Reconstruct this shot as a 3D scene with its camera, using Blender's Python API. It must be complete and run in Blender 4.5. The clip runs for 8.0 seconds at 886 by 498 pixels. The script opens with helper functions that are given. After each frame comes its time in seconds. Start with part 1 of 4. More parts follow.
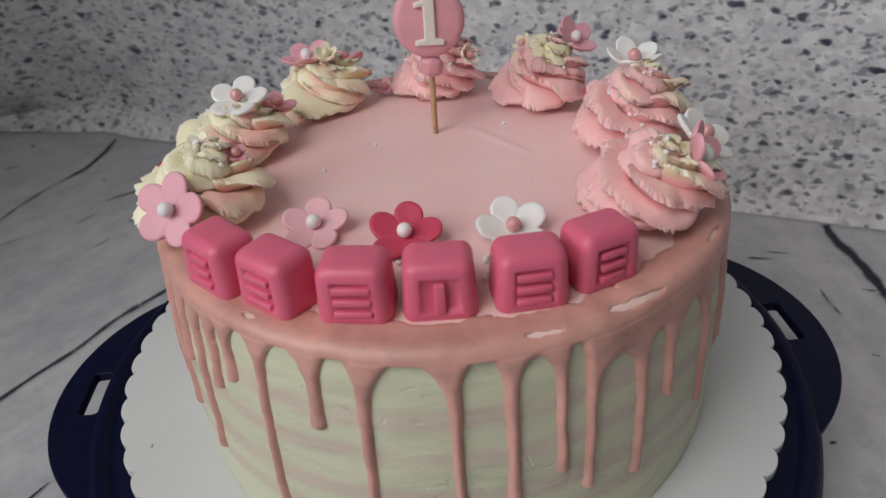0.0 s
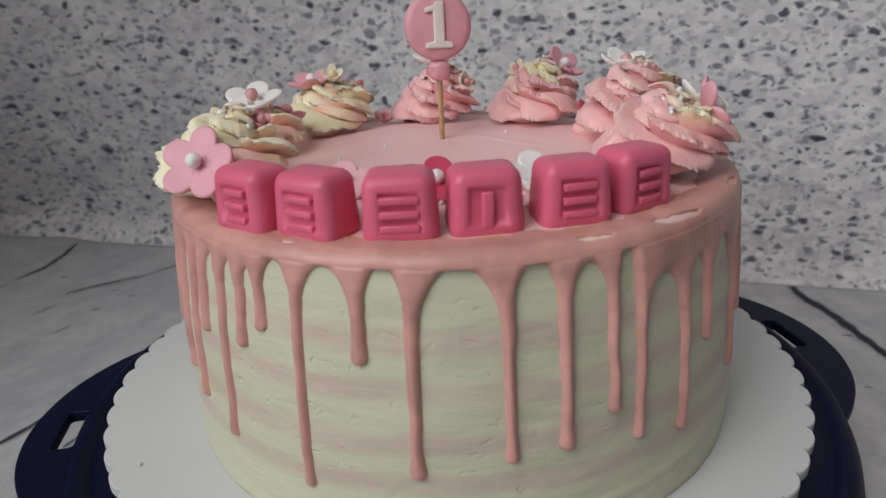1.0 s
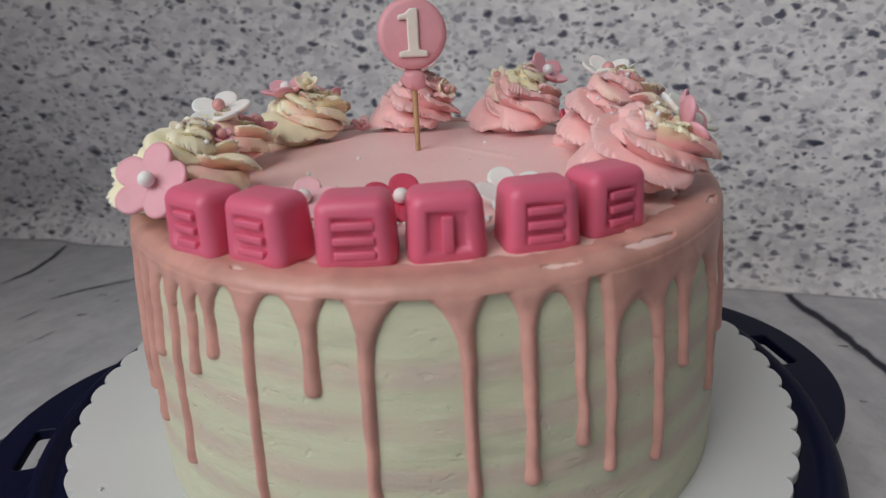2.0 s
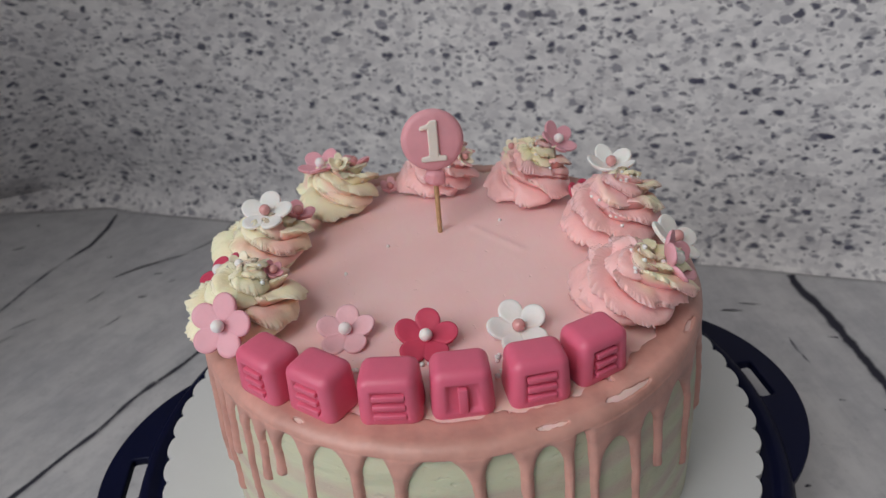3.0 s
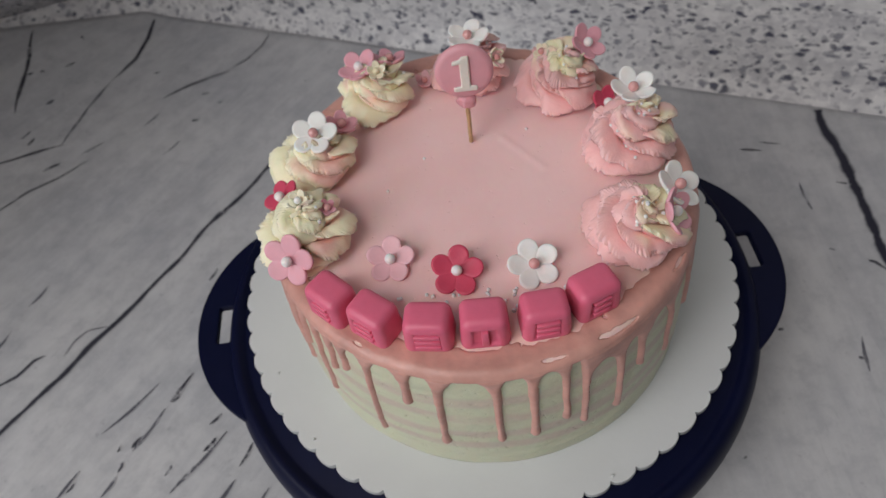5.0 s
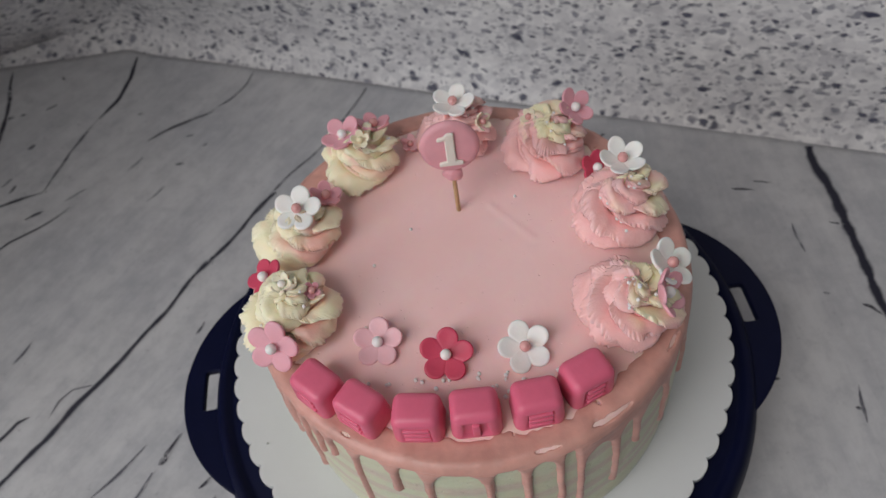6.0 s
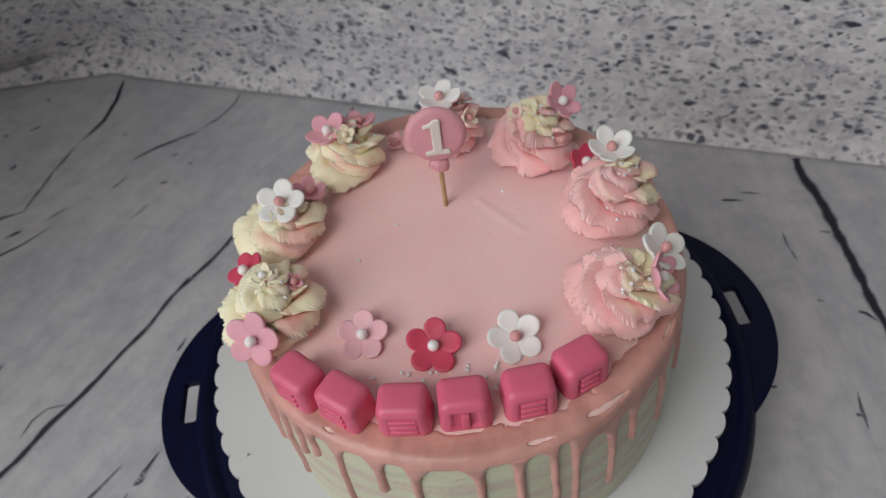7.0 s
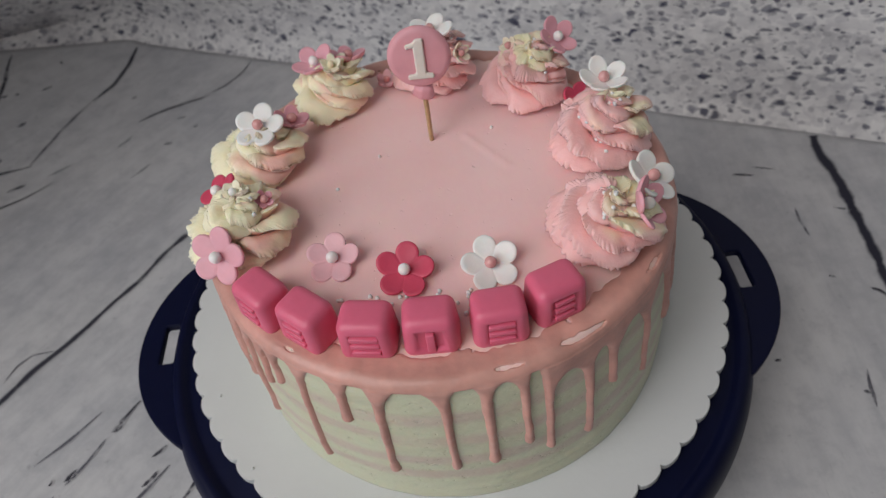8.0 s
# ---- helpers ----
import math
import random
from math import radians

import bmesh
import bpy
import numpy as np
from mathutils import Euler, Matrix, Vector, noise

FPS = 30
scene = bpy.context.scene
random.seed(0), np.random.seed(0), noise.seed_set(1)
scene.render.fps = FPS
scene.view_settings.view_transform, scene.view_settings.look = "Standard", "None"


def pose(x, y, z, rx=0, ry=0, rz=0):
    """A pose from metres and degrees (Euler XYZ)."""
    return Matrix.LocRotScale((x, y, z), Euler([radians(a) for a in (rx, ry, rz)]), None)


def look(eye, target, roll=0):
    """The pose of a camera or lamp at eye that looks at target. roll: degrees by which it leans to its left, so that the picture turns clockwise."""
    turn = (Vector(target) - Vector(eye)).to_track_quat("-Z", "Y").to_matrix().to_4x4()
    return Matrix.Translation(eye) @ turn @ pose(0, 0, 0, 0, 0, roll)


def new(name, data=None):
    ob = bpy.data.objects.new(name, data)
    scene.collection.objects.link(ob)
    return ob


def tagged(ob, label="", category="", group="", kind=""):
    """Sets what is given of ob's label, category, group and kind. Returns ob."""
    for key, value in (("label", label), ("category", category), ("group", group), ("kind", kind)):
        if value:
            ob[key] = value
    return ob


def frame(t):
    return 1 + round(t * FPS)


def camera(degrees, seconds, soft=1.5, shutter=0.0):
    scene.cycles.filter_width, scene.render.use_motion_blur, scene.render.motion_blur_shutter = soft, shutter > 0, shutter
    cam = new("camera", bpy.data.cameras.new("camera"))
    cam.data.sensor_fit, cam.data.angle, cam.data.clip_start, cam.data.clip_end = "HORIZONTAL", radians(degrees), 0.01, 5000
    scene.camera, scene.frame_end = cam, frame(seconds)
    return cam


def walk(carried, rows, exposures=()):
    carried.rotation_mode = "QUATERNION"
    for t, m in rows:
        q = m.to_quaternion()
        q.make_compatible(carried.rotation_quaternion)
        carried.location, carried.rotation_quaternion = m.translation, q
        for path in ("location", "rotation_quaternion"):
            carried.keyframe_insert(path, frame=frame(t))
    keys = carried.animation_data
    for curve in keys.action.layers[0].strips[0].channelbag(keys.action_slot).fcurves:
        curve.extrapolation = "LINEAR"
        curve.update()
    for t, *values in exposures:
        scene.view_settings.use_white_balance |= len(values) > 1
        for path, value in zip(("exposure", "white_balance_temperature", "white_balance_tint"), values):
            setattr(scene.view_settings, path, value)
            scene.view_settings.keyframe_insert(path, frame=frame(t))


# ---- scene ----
cam = camera(65.6, 8.0, 1.3)
cam.data.dof.use_dof = True
cam.data.dof.focus_distance, cam.data.dof.aperture_fstop = 0.252, 15.0
PATH = [
    (0, (0.0, -0.25, 0.281), (-0.007, 1.4, -0.85), -3.7),
    (0.1, (-0.009, -0.256, 0.273), (0.006, 1.454, -0.765), -3.6),
    (0.2, (-0.019, -0.263, 0.266), (0.012, 1.498, -0.681), -3.5),
    (0.3, (-0.025, -0.268, 0.258), (0.016, 1.517, -0.644), -3.6),
    (0.5, (-0.031, -0.275, 0.244), (0.041, 1.54, -0.594), -3.5),
    (0.8, (-0.032, -0.276, 0.233), (0.116, 1.566, -0.53), -3.0),
    (1, (-0.032, -0.277, 0.224), (0.16, 1.577, -0.501), -2.5),
    (1.2, (-0.031, -0.268, 0.215), (0.177, 1.595, -0.48), -2.3),
    (2.3, (-0.011, -0.267, 0.248), (0.141, 1.557, -0.558), -3.0),
    (2.5, (-0.007, -0.269, 0.272), (0.123, 1.505, -0.643), -3.6),
    (2.8, (-0.008, -0.266, 0.302), (0.069, 1.466, -0.694), -4.7),
    (3, (-0.01, -0.265, 0.321), (0.05, 1.435, -0.732), -5.0),
    (3.2, (-0.007, -0.261, 0.33), (0.035, 1.397, -0.787), -5.2),
    (3.5, (-0.012, -0.258, 0.345), (0.016, 1.332, -0.868), -5.1),
    (3.8, (-0.011, -0.249, 0.362), (-0.025, 1.263, -0.947), -5.5),
    (4, (-0.006, -0.245, 0.376), (-0.028, 1.217, -0.988), -5.7),
    (4.2, (-0.002, -0.25, 0.392), (-0.046, 1.091, -1.091), -6.7),
    (4.5, (-0.001, -0.257, 0.406), (-0.106, 0.983, -1.16), -9.1),
    (4.7, (0.0, -0.251, 0.407), (-0.124, 0.946, -1.191), -10.0),
    (5.8, (0.006, -0.213, 0.429), (-0.112, 0.938, -1.202), -11.2),
    (6, (0.007, -0.207, 0.425), (-0.099, 0.966, -1.191), -10.8),
    (6.2, (0.003, -0.2, 0.416), (-0.079, 1.002, -1.18), -10.3),
    (6.5, (-0.003, -0.2, 0.405), (-0.044, 1.042, -1.163), -9.0),
    (6.8, (0.001, -0.21, 0.408), (-0.036, 1.063, -1.135), -8.8),
    (7, (0.005, -0.22, 0.404), (-0.056, 1.052, -1.139), -9.3),
    (7.2, (0.014, -0.227, 0.397), (-0.085, 1.05, -1.138), -9.5),
    (7.5, (0.024, -0.234, 0.391), (-0.1, 1.075, -1.116), -9.5),
    (7.8, (0.028, -0.234, 0.38), (-0.11, 1.07, -1.129), -9.9),
    (8, (0.02, -0.24, 0.37), (-0.107, 1.063, -1.142), -9.2),
]
walk(cam, [(t, look(eye, target, roll)) for t, eye, target, roll in PATH])

# ---- world, lights, exposure ----
world = bpy.data.worlds.new("world")
scene.world = world
world.use_nodes = True
sky = world.node_tree.nodes.new("ShaderNodeTexSky")
sky.sky_type = "NISHITA"
sky.sun_disc = False
sky.sun_elevation, sky.sun_rotation = radians(35), radians(250)
world.node_tree.links.new(sky.outputs[0], world.node_tree.nodes["Background"].inputs[0])
world.node_tree.nodes["Background"].inputs[1].default_value = 0.1


def area_lamp(name, eye, target, sx, sy, watts, colour):
    data = bpy.data.lights.new(name, "AREA")
    data.shape, data.size, data.size_y, data.energy, data.color = "RECTANGLE", sx, sy, watts, colour
    ob = new(name, data)
    ob.matrix_world = look(eye, target)
    return ob


area_lamp("window_daylight", (-1.18, -0.92, 0.98), (0.05, 0.05, 0.12), 1.1, 0.9, 10.9, (0.93, 0.955, 0.98))
area_lamp("ceiling_lamp_light", (-0.58, -0.78, 1.62), (0.0, 0.0, 0.1), 0.8, 0.8, 11.2, (1.0, 0.955, 0.925))


# ---- materials ----
def material(name):
    m = bpy.data.materials.new(name)
    m.use_nodes = True
    return m, m.node_tree, m.node_tree.nodes["Principled BSDF"]


def node(nt, kind, **values):
    n = nt.nodes.new(kind)
    for key, value in values.items():
        n.inputs[key.replace("_", " ")].default_value = value
    return n


def coords(nt, scale=(1, 1, 1), turn=(0, 0, 0)):
    c = nt.nodes.new("ShaderNodeTexCoord")
    m = nt.nodes.new("ShaderNodeMapping")
    m.inputs["Scale"].default_value = scale
    m.inputs["Rotation"].default_value = turn
    nt.links.new(c.outputs["Object"], m.inputs["Vector"])
    return m.outputs[0]


def noise_tex(nt, vector, scale, detail=3.0, rough=0.55):
    n = node(nt, "ShaderNodeTexNoise", Scale=scale, Detail=detail, Roughness=rough)
    nt.links.new(vector, n.inputs["Vector"])
    return n.outputs["Fac"]


def ramp(nt, fac, stops, smooth=False):
    r = nt.nodes.new("ShaderNodeValToRGB")
    els = r.color_ramp.elements
    while len(els) < len(stops):
        els.new(0.5)
    for e, (p, c) in zip(els, stops):
        e.position, e.color = p, (*c, 1) if len(c) == 3 else c
    if smooth:
        r.color_ramp.interpolation = "EASE"
    nt.links.new(fac, r.inputs[0])
    return r.outputs[0]


def mix(nt, fac, a, b, blend="MIX"):
    m = nt.nodes.new("ShaderNodeMix")
    m.data_type, m.blend_type = "RGBA", blend
    for socket, value in ((m.inputs[0], fac), (m.inputs[6], a), (m.inputs[7], b)):
        if isinstance(value, (int, float)):
            socket.default_value = value
        elif isinstance(value, tuple):
            socket.default_value = (*value, 1)
        else:
            nt.links.new(value, socket)
    return m.outputs[2]


def grey(v):
    return (v, v, v)


def bump(nt, shader, height, strength, distance):
    b = node(nt, "ShaderNodeBump", Strength=strength, Distance=distance)
    nt.links.new(height, b.inputs["Height"])
    if shader.inputs["Normal"].is_linked:
        nt.links.new(shader.inputs["Normal"].links[0].from_socket, b.inputs["Normal"])
    nt.links.new(b.outputs[0], shader.inputs["Normal"])


def plain(name, colour, rough, vary=0.12, scale=60.0, bump_scale=400.0, bump_depth=0.0003, soft=0.0, coat=0.0, metal=0.0):
    """A surface of one colour with mottling at two scales, and fine relief."""
    m, nt, s = material(name)
    v = coords(nt)
    big = noise_tex(nt, v, scale, 3)
    fine = noise_tex(nt, v, bump_scale, 3)
    lo = tuple(c * (1 - vary) for c in colour)
    hi = tuple(min(1, c * (1 + vary * 0.6)) for c in colour)
    base = ramp(nt, big, [(0.3, lo), (0.7, hi)])
    nt.links.new(mix(nt, 0.12, base, ramp(nt, fine, [(0.3, lo), (0.7, hi)])), s.inputs["Base Color"])
    s.inputs["Roughness"].default_value = rough
    s.inputs["Metallic"].default_value = metal
    s.inputs["Coat Weight"].default_value = coat
    if soft:
        s.inputs["Subsurface Weight"].default_value = soft
        s.inputs["Subsurface Radius"].default_value = (1.0, 0.5, 0.4)
        s.inputs["Subsurface Scale"].default_value = 0.003
    bump(nt, s, fine, 0.35, bump_depth)
    return m


def grain_coords(nt, angle, across, along):
    """Coordinates stretched along boards that run at an angle from the x axis."""
    c = nt.nodes.new("ShaderNodeTexCoord")
    r = nt.nodes.new("ShaderNodeVectorRotate")
    r.rotation_type = "Z_AXIS"
    r.inputs["Angle"].default_value = -radians(angle)
    nt.links.new(c.outputs["Object"], r.inputs["Vector"])
    m = nt.nodes.new("ShaderNodeMapping")
    m.inputs["Scale"].default_value = (along, across, 1)
    nt.links.new(r.outputs[0], m.inputs["Vector"])
    return m.outputs[0]


def sheet_colour(nt):
    """Whitewashed-plank print: pale grey boards with brushed paint, bare streaks and warm stains."""
    v = coords(nt)
    sep = nt.nodes.new("ShaderNodeSeparateXYZ")
    nt.links.new(v, sep.inputs[0])
    east = nt.nodes.new("ShaderNodeMapRange")
    east.inputs["From Min"].default_value, east.inputs["From Max"].default_value = 0.02, 0.14
    nt.links.new(sep.outputs["X"], east.inputs["Value"])

    def grain(scale, across, along, detail, rough):
        a = noise_tex(nt, grain_coords(nt, 54, across, along), scale, detail, rough)
        b = noise_tex(nt, grain_coords(nt, 91, across, along), scale, detail, rough)
        return mix(nt, east.outputs[0], a, b)

    streak = grain(16, 9, 1.2, 6, 0.68)
    brush = grain(9, 3.4, 0.9, 4, 0.6)
    stain = noise_tex(nt, v, 8, 4)
    c = ramp(nt, streak, [(0.27, (0.375, 0.38, 0.41)), (0.42, (0.455, 0.46, 0.483)), (0.56, (0.50, 0.503, 0.518)), (0.75, (0.575, 0.578, 0.59))])
    warm = ramp(nt, stain, [(0.34, (0.385, 0.39, 0.42)), (0.66, (0.545, 0.535, 0.535))])
    c = mix(nt, 0.45, c, warm)
    c = mix(nt, ramp(nt, brush, [(0.46, grey(0)), (0.62, grey(0.5))]), c, (0.61, 0.605, 0.612))
    c = mix(nt, ramp(nt, brush, [(0.30, grey(0.30)), (0.42, grey(0))]), c, (0.315, 0.31, 0.335))
    thin = grain(46, 9, 0.8, 3, 0.6)
    c = mix(nt, ramp(nt, thin, [(0.26, grey(0.30)), (0.35, grey(0))]), c, (0.20, 0.195, 0.225))
    blot = noise_tex(nt, v, 55, 6, 0.7)
    c = mix(nt, ramp(nt, blot, [(0.36, grey(0.45)), (0.50, grey(0))]), c, (0.36, 0.365, 0.39))
    c = mix(nt, ramp(nt, blot, [(0.52, grey(0)), (0.68, grey(0.4))]), c, (0.62, 0.62, 0.63))
    speck = noise_tex(nt, v, 150, 3)
    return mix(nt, ramp(nt, speck, [(0.66, grey(0)), (0.76, grey(0.45))]), c, (0.27, 0.26, 0.29))


def sheet_material():
    m, nt, s = material("printed_plank_vinyl")
    c = sheet_colour(nt)
    nt.links.new(c, s.inputs["Base Color"])
    s.inputs["Roughness"].default_value = 0.62
    bump(nt, s, noise_tex(nt, coords(nt), 300, 2), 0.12, 0.0003)
    bump(nt, s, noise_tex(nt, coords(nt), 22, 3), 0.25, 0.002)
    return m


def mark_material(name, dark, strength, gap):
    """Dark print along a plank joint, fading out to the sides and broken along its length."""
    m, nt, s = material(name)
    c = sheet_colour(nt)
    uv = nt.nodes.new("ShaderNodeUVMap")
    sep = nt.nodes.new("ShaderNodeSeparateXYZ")
    nt.links.new(uv.outputs[0], sep.inputs[0])
    across = ramp(nt, sep.outputs["Y"], [(0.0, grey(0)), (0.32, grey(1)), (0.68, grey(1)), (1.0, grey(0))], True)
    wear = noise_tex(nt, coords(nt), 90, 4, 0.7)
    broken = ramp(nt, wear, [(gap, grey(0)), (gap + 0.16, grey(1))])
    fac = mix(nt, 1.0, across, broken, "MULTIPLY")
    fac = mix(nt, 1.0, fac, grey(strength), "MULTIPLY")
    nt.links.new(mix(nt, fac, c, dark), s.inputs["Base Color"])
    s.inputs["Roughness"].default_value = 0.62
    return m


GRANITE_TONE = 1.19


def granite_material():
    """Printed stone: pale angular chips in a lighter ground, with scattered blue-black ones."""
    m, nt, s = material("printed_granite_vinyl")
    v = coords(nt, (0.88, 0.88, 1.28))
    warp = node(nt, "ShaderNodeTexNoise", Scale=120.0, Detail=3.0)
    nt.links.new(v, warp.inputs["Vector"])
    shift = nt.nodes.new("ShaderNodeVectorMath")
    shift.operation = "MULTIPLY_ADD"
    nt.links.new(warp.outputs["Color"], shift.inputs[0])
    shift.inputs[1].default_value = (0.010, 0.010, 0.010)
    nt.links.new(v, shift.inputs[2])

    def chips(scale, stops, size=0.4, crisp=0.085):
        vo = node(nt, "ShaderNodeTexVoronoi", Scale=scale, Randomness=1.0)
        nt.links.new(shift.outputs[0], vo.inputs["Vector"])
        sep = nt.nodes.new("ShaderNodeSeparateColor")
        nt.links.new(vo.outputs["Color"], sep.inputs[0])
        reach = nt.nodes.new("ShaderNodeMath")
        reach.operation = "MULTIPLY_ADD"
        nt.links.new(sep.outputs[1], reach.inputs[0])
        size *= 0.70
        reach.inputs[1].default_value = -size * 0.7
        nt.links.new(vo.outputs["Distance"], reach.inputs[2])
        heart = ramp(nt, reach.outputs[0], [(0.0, grey(1)), (max(0.01, size * 0.30 - crisp), grey(1)), (size * 0.30 + crisp, grey(0))])
        return ramp(nt, sep.outputs[0], stops), heart

    ground = ramp(nt, noise_tex(nt, shift.outputs[0], 60, 4, 0.62), [(0.33, (0.40, 0.39, 0.415)), (0.46, (0.57, 0.565, 0.585)), (0.62, (0.71, 0.70, 0.715))])
    cells, _ = chips(170, [(0.0, (0.40, 0.395, 0.415)), (0.35, (0.58, 0.57, 0.575)), (1.0, (0.84, 0.825, 0.815))])
    c = mix(nt, 0.45, ground, cells)
    cloud = noise_tex(nt, v, 20, 3)
    c = mix(nt, 0.22, c, ramp(nt, cloud, [(0.35, (0.44, 0.43, 0.45)), (0.68, (0.78, 0.765, 0.76))]))
    pale = [(0.0, grey(1)), (0.32, grey(1)), (0.33, grey(0)), (1.0, grey(0))]
    white, heart = chips(120, pale, 0.75, 0.08)
    c = mix(nt, mix(nt, 0.55, grey(0), mix(nt, 1.0, white, heart, "MULTIPLY")), c, (0.88, 0.87, 0.875))
    for scale, share, strength, size, tint in ((190, 0.46, 0.60, 0.80, (0.28, 0.275, 0.31)), (120, 0.36, 0.82, 0.70, (0.16, 0.158, 0.20)),
                                               (200, 0.22, 0.80, 0.70, (0.075, 0.075, 0.11)), (105, 0.34, 0.92, 0.54, (0.034, 0.036, 0.072)), (74, 0.20, 0.90, 0.46, (0.026, 0.028, 0.06))):
        dark, heart = chips(scale, [(0.0, grey(1)), (share, grey(1)), (share + 0.01, grey(0)), (1.0, grey(0))], size)
        c = mix(nt, mix(nt, strength, grey(0), mix(nt, 1.0, dark, heart, "MULTIPLY")), c, tint)
    c = mix(nt, 1.0, c, grey(GRANITE_TONE), "MULTIPLY")
    nt.links.new(c, s.inputs["Base Color"])
    s.inputs["Roughness"].default_value = 0.6
    return m


def frosting_material():
    """Mint buttercream with dusty pink bands, smoothed with a scraper: smears and small pits."""
    m, nt, s = material("striped_buttercream")
    v = coords(nt)
    sep = nt.nodes.new("ShaderNodeSeparateXYZ")
    nt.links.new(v, sep.inputs[0])
    wob = noise_tex(nt, coords(nt, (14, 14, 30)), 1.0, 4)
    add = nt.nodes.new("ShaderNodeMath")
    add.operation = "MULTIPLY_ADD"
    nt.links.new(wob, add.inputs[0])
    add.inputs[1].default_value = 0.010
    nt.links.new(sep.outputs["Z"], add.inputs[2])
    norm = nt.nodes.new("ShaderNodeMapRange")
    norm.inputs["From Min"].default_value = 0.005
    norm.inputs["From Max"].default_value = 0.105
    nt.links.new(add.outputs[0], norm.inputs["Value"])
    mint, pink = (0.63, 0.645, 0.465), (0.60, 0.48, 0.41)
    stops = []
    for z in (0.024, 0.037, 0.0535, 0.069):
        z0 = z / 0.1
        stops += [(z0 - 0.048, mint), (z0 - 0.016, pink), (z0 + 0.020, pink), (z0 + 0.052, mint)]
    bands = ramp(nt, norm.outputs[0], stops)
    smear = noise_tex(nt, coords(nt, (26, 26, 150)), 1.0, 5, 0.62)
    c = mix(nt, 0.30, bands, ramp(nt, smear, [(0.3, (0.68, 0.67, 0.52)), (0.7, (0.56, 0.55, 0.42))]))
    blot = noise_tex(nt, coords(nt, (1, 1, 1.8)), 38, 4, 0.6)
    c = mix(nt, ramp(nt, blot, [(0.50, grey(0)), (0.68, grey(0.55))]), c, mint)
    nt.links.new(c, s.inputs["Base Color"])
    s.inputs["Roughness"].default_value = 0.40
    s.inputs["Subsurface Weight"].default_value = 0.12
    s.inputs["Subsurface Scale"].default_value = 0.003
    lumps = noise_tex(nt, coords(nt, (1, 1, 1.5)), 75, 4, 0.6)
    tears = ramp(nt, noise_tex(nt, coords(nt, (1, 1, 2.6)), 130, 3, 0.6), [(0.27, grey(0)), (0.36, grey(1))])
    pits = ramp(nt, noise_tex(nt, v, 230, 2), [(0.27, grey(0)), (0.35, grey(1))])
    bump(nt, s, lumps, 0.45, 0.0016)
    bump(nt, s, smear, 0.55, 0.0012)
    bump(nt, s, tears, 0.4, 0.0008)
    bump(nt, s, pits, 0.4, 0.0006)
    return m


def two_tone_material(name, cream, pink):
    """Buttercream piped from a two-coloured bag: the mesh says which side of the bag each ridge came from."""
    m, nt, s = material(name)
    a = nt.nodes.new("ShaderNodeAttribute")
    a.attribute_name = "tone"
    v = coords(nt)
    c = mix(nt, a.outputs["Fac"], pink, cream)
    c = mix(nt, 0.06, c, ramp(nt, noise_tex(nt, v, 160, 3), [(0.3, grey(0.45)), (0.7, (0.95, 0.85, 0.78))]))
    nt.links.new(c, s.inputs["Base Color"])
    s.inputs["Roughness"].default_value = 0.45
    s.inputs["Subsurface Weight"].default_value = 0.5
    s.inputs["Subsurface Radius"].default_value = (1.0, 0.75, 0.6)
    s.inputs["Subsurface Scale"].default_value = 0.0035
    bump(nt, s, noise_tex(nt, v, 450, 4), 0.45, 0.0006)
    return m


def top_material():
    """Pale pink buttercream, spread smooth, with cream patches showing towards the rim."""
    m, nt, s = material("pink_buttercream")
    v = coords(nt)
    big = noise_tex(nt, v, 28, 3)
    c = ramp(nt, big, [(0.3, (0.94, 0.612, 0.605)), (0.7, (0.98, 0.668, 0.66))])
    ln = nt.nodes.new("ShaderNodeVectorMath")
    ln.operation = "LENGTH"
    flat = coords(nt, (1, 1, 0))
    nt.links.new(flat, ln.inputs[0])
    edge = nt.nodes.new("ShaderNodeMapRange")
    edge.inputs["From Min"].default_value, edge.inputs["From Max"].default_value = 0.074, 0.088
    nt.links.new(ln.outputs["Value"], edge.inputs["Value"])
    patch = ramp(nt, noise_tex(nt, v, 60, 3), [(0.35, grey(0.15)), (0.6, grey(0.8))])
    c = mix(nt, mix(nt, 1.0, edge.outputs[0], patch, "MULTIPLY"), c, (0.86, 0.68, 0.58))
    nt.links.new(c, s.inputs["Base Color"])
    s.inputs["Roughness"].default_value = 0.42
    s.inputs["Subsurface Weight"].default_value = 0.15
    s.inputs["Subsurface Scale"].default_value = 0.003
    bump(nt, s, noise_tex(nt, coords(nt, (1, 0.35, 1), (0, 0, 0.6)), 120, 3), 0.25, 0.0006)
    dots = ramp(nt, noise_tex(nt, v, 420, 1), [(0.20, grey(0)), (0.27, grey(1))])
    bump(nt, s, dots, 0.5, 0.0005)
    return m


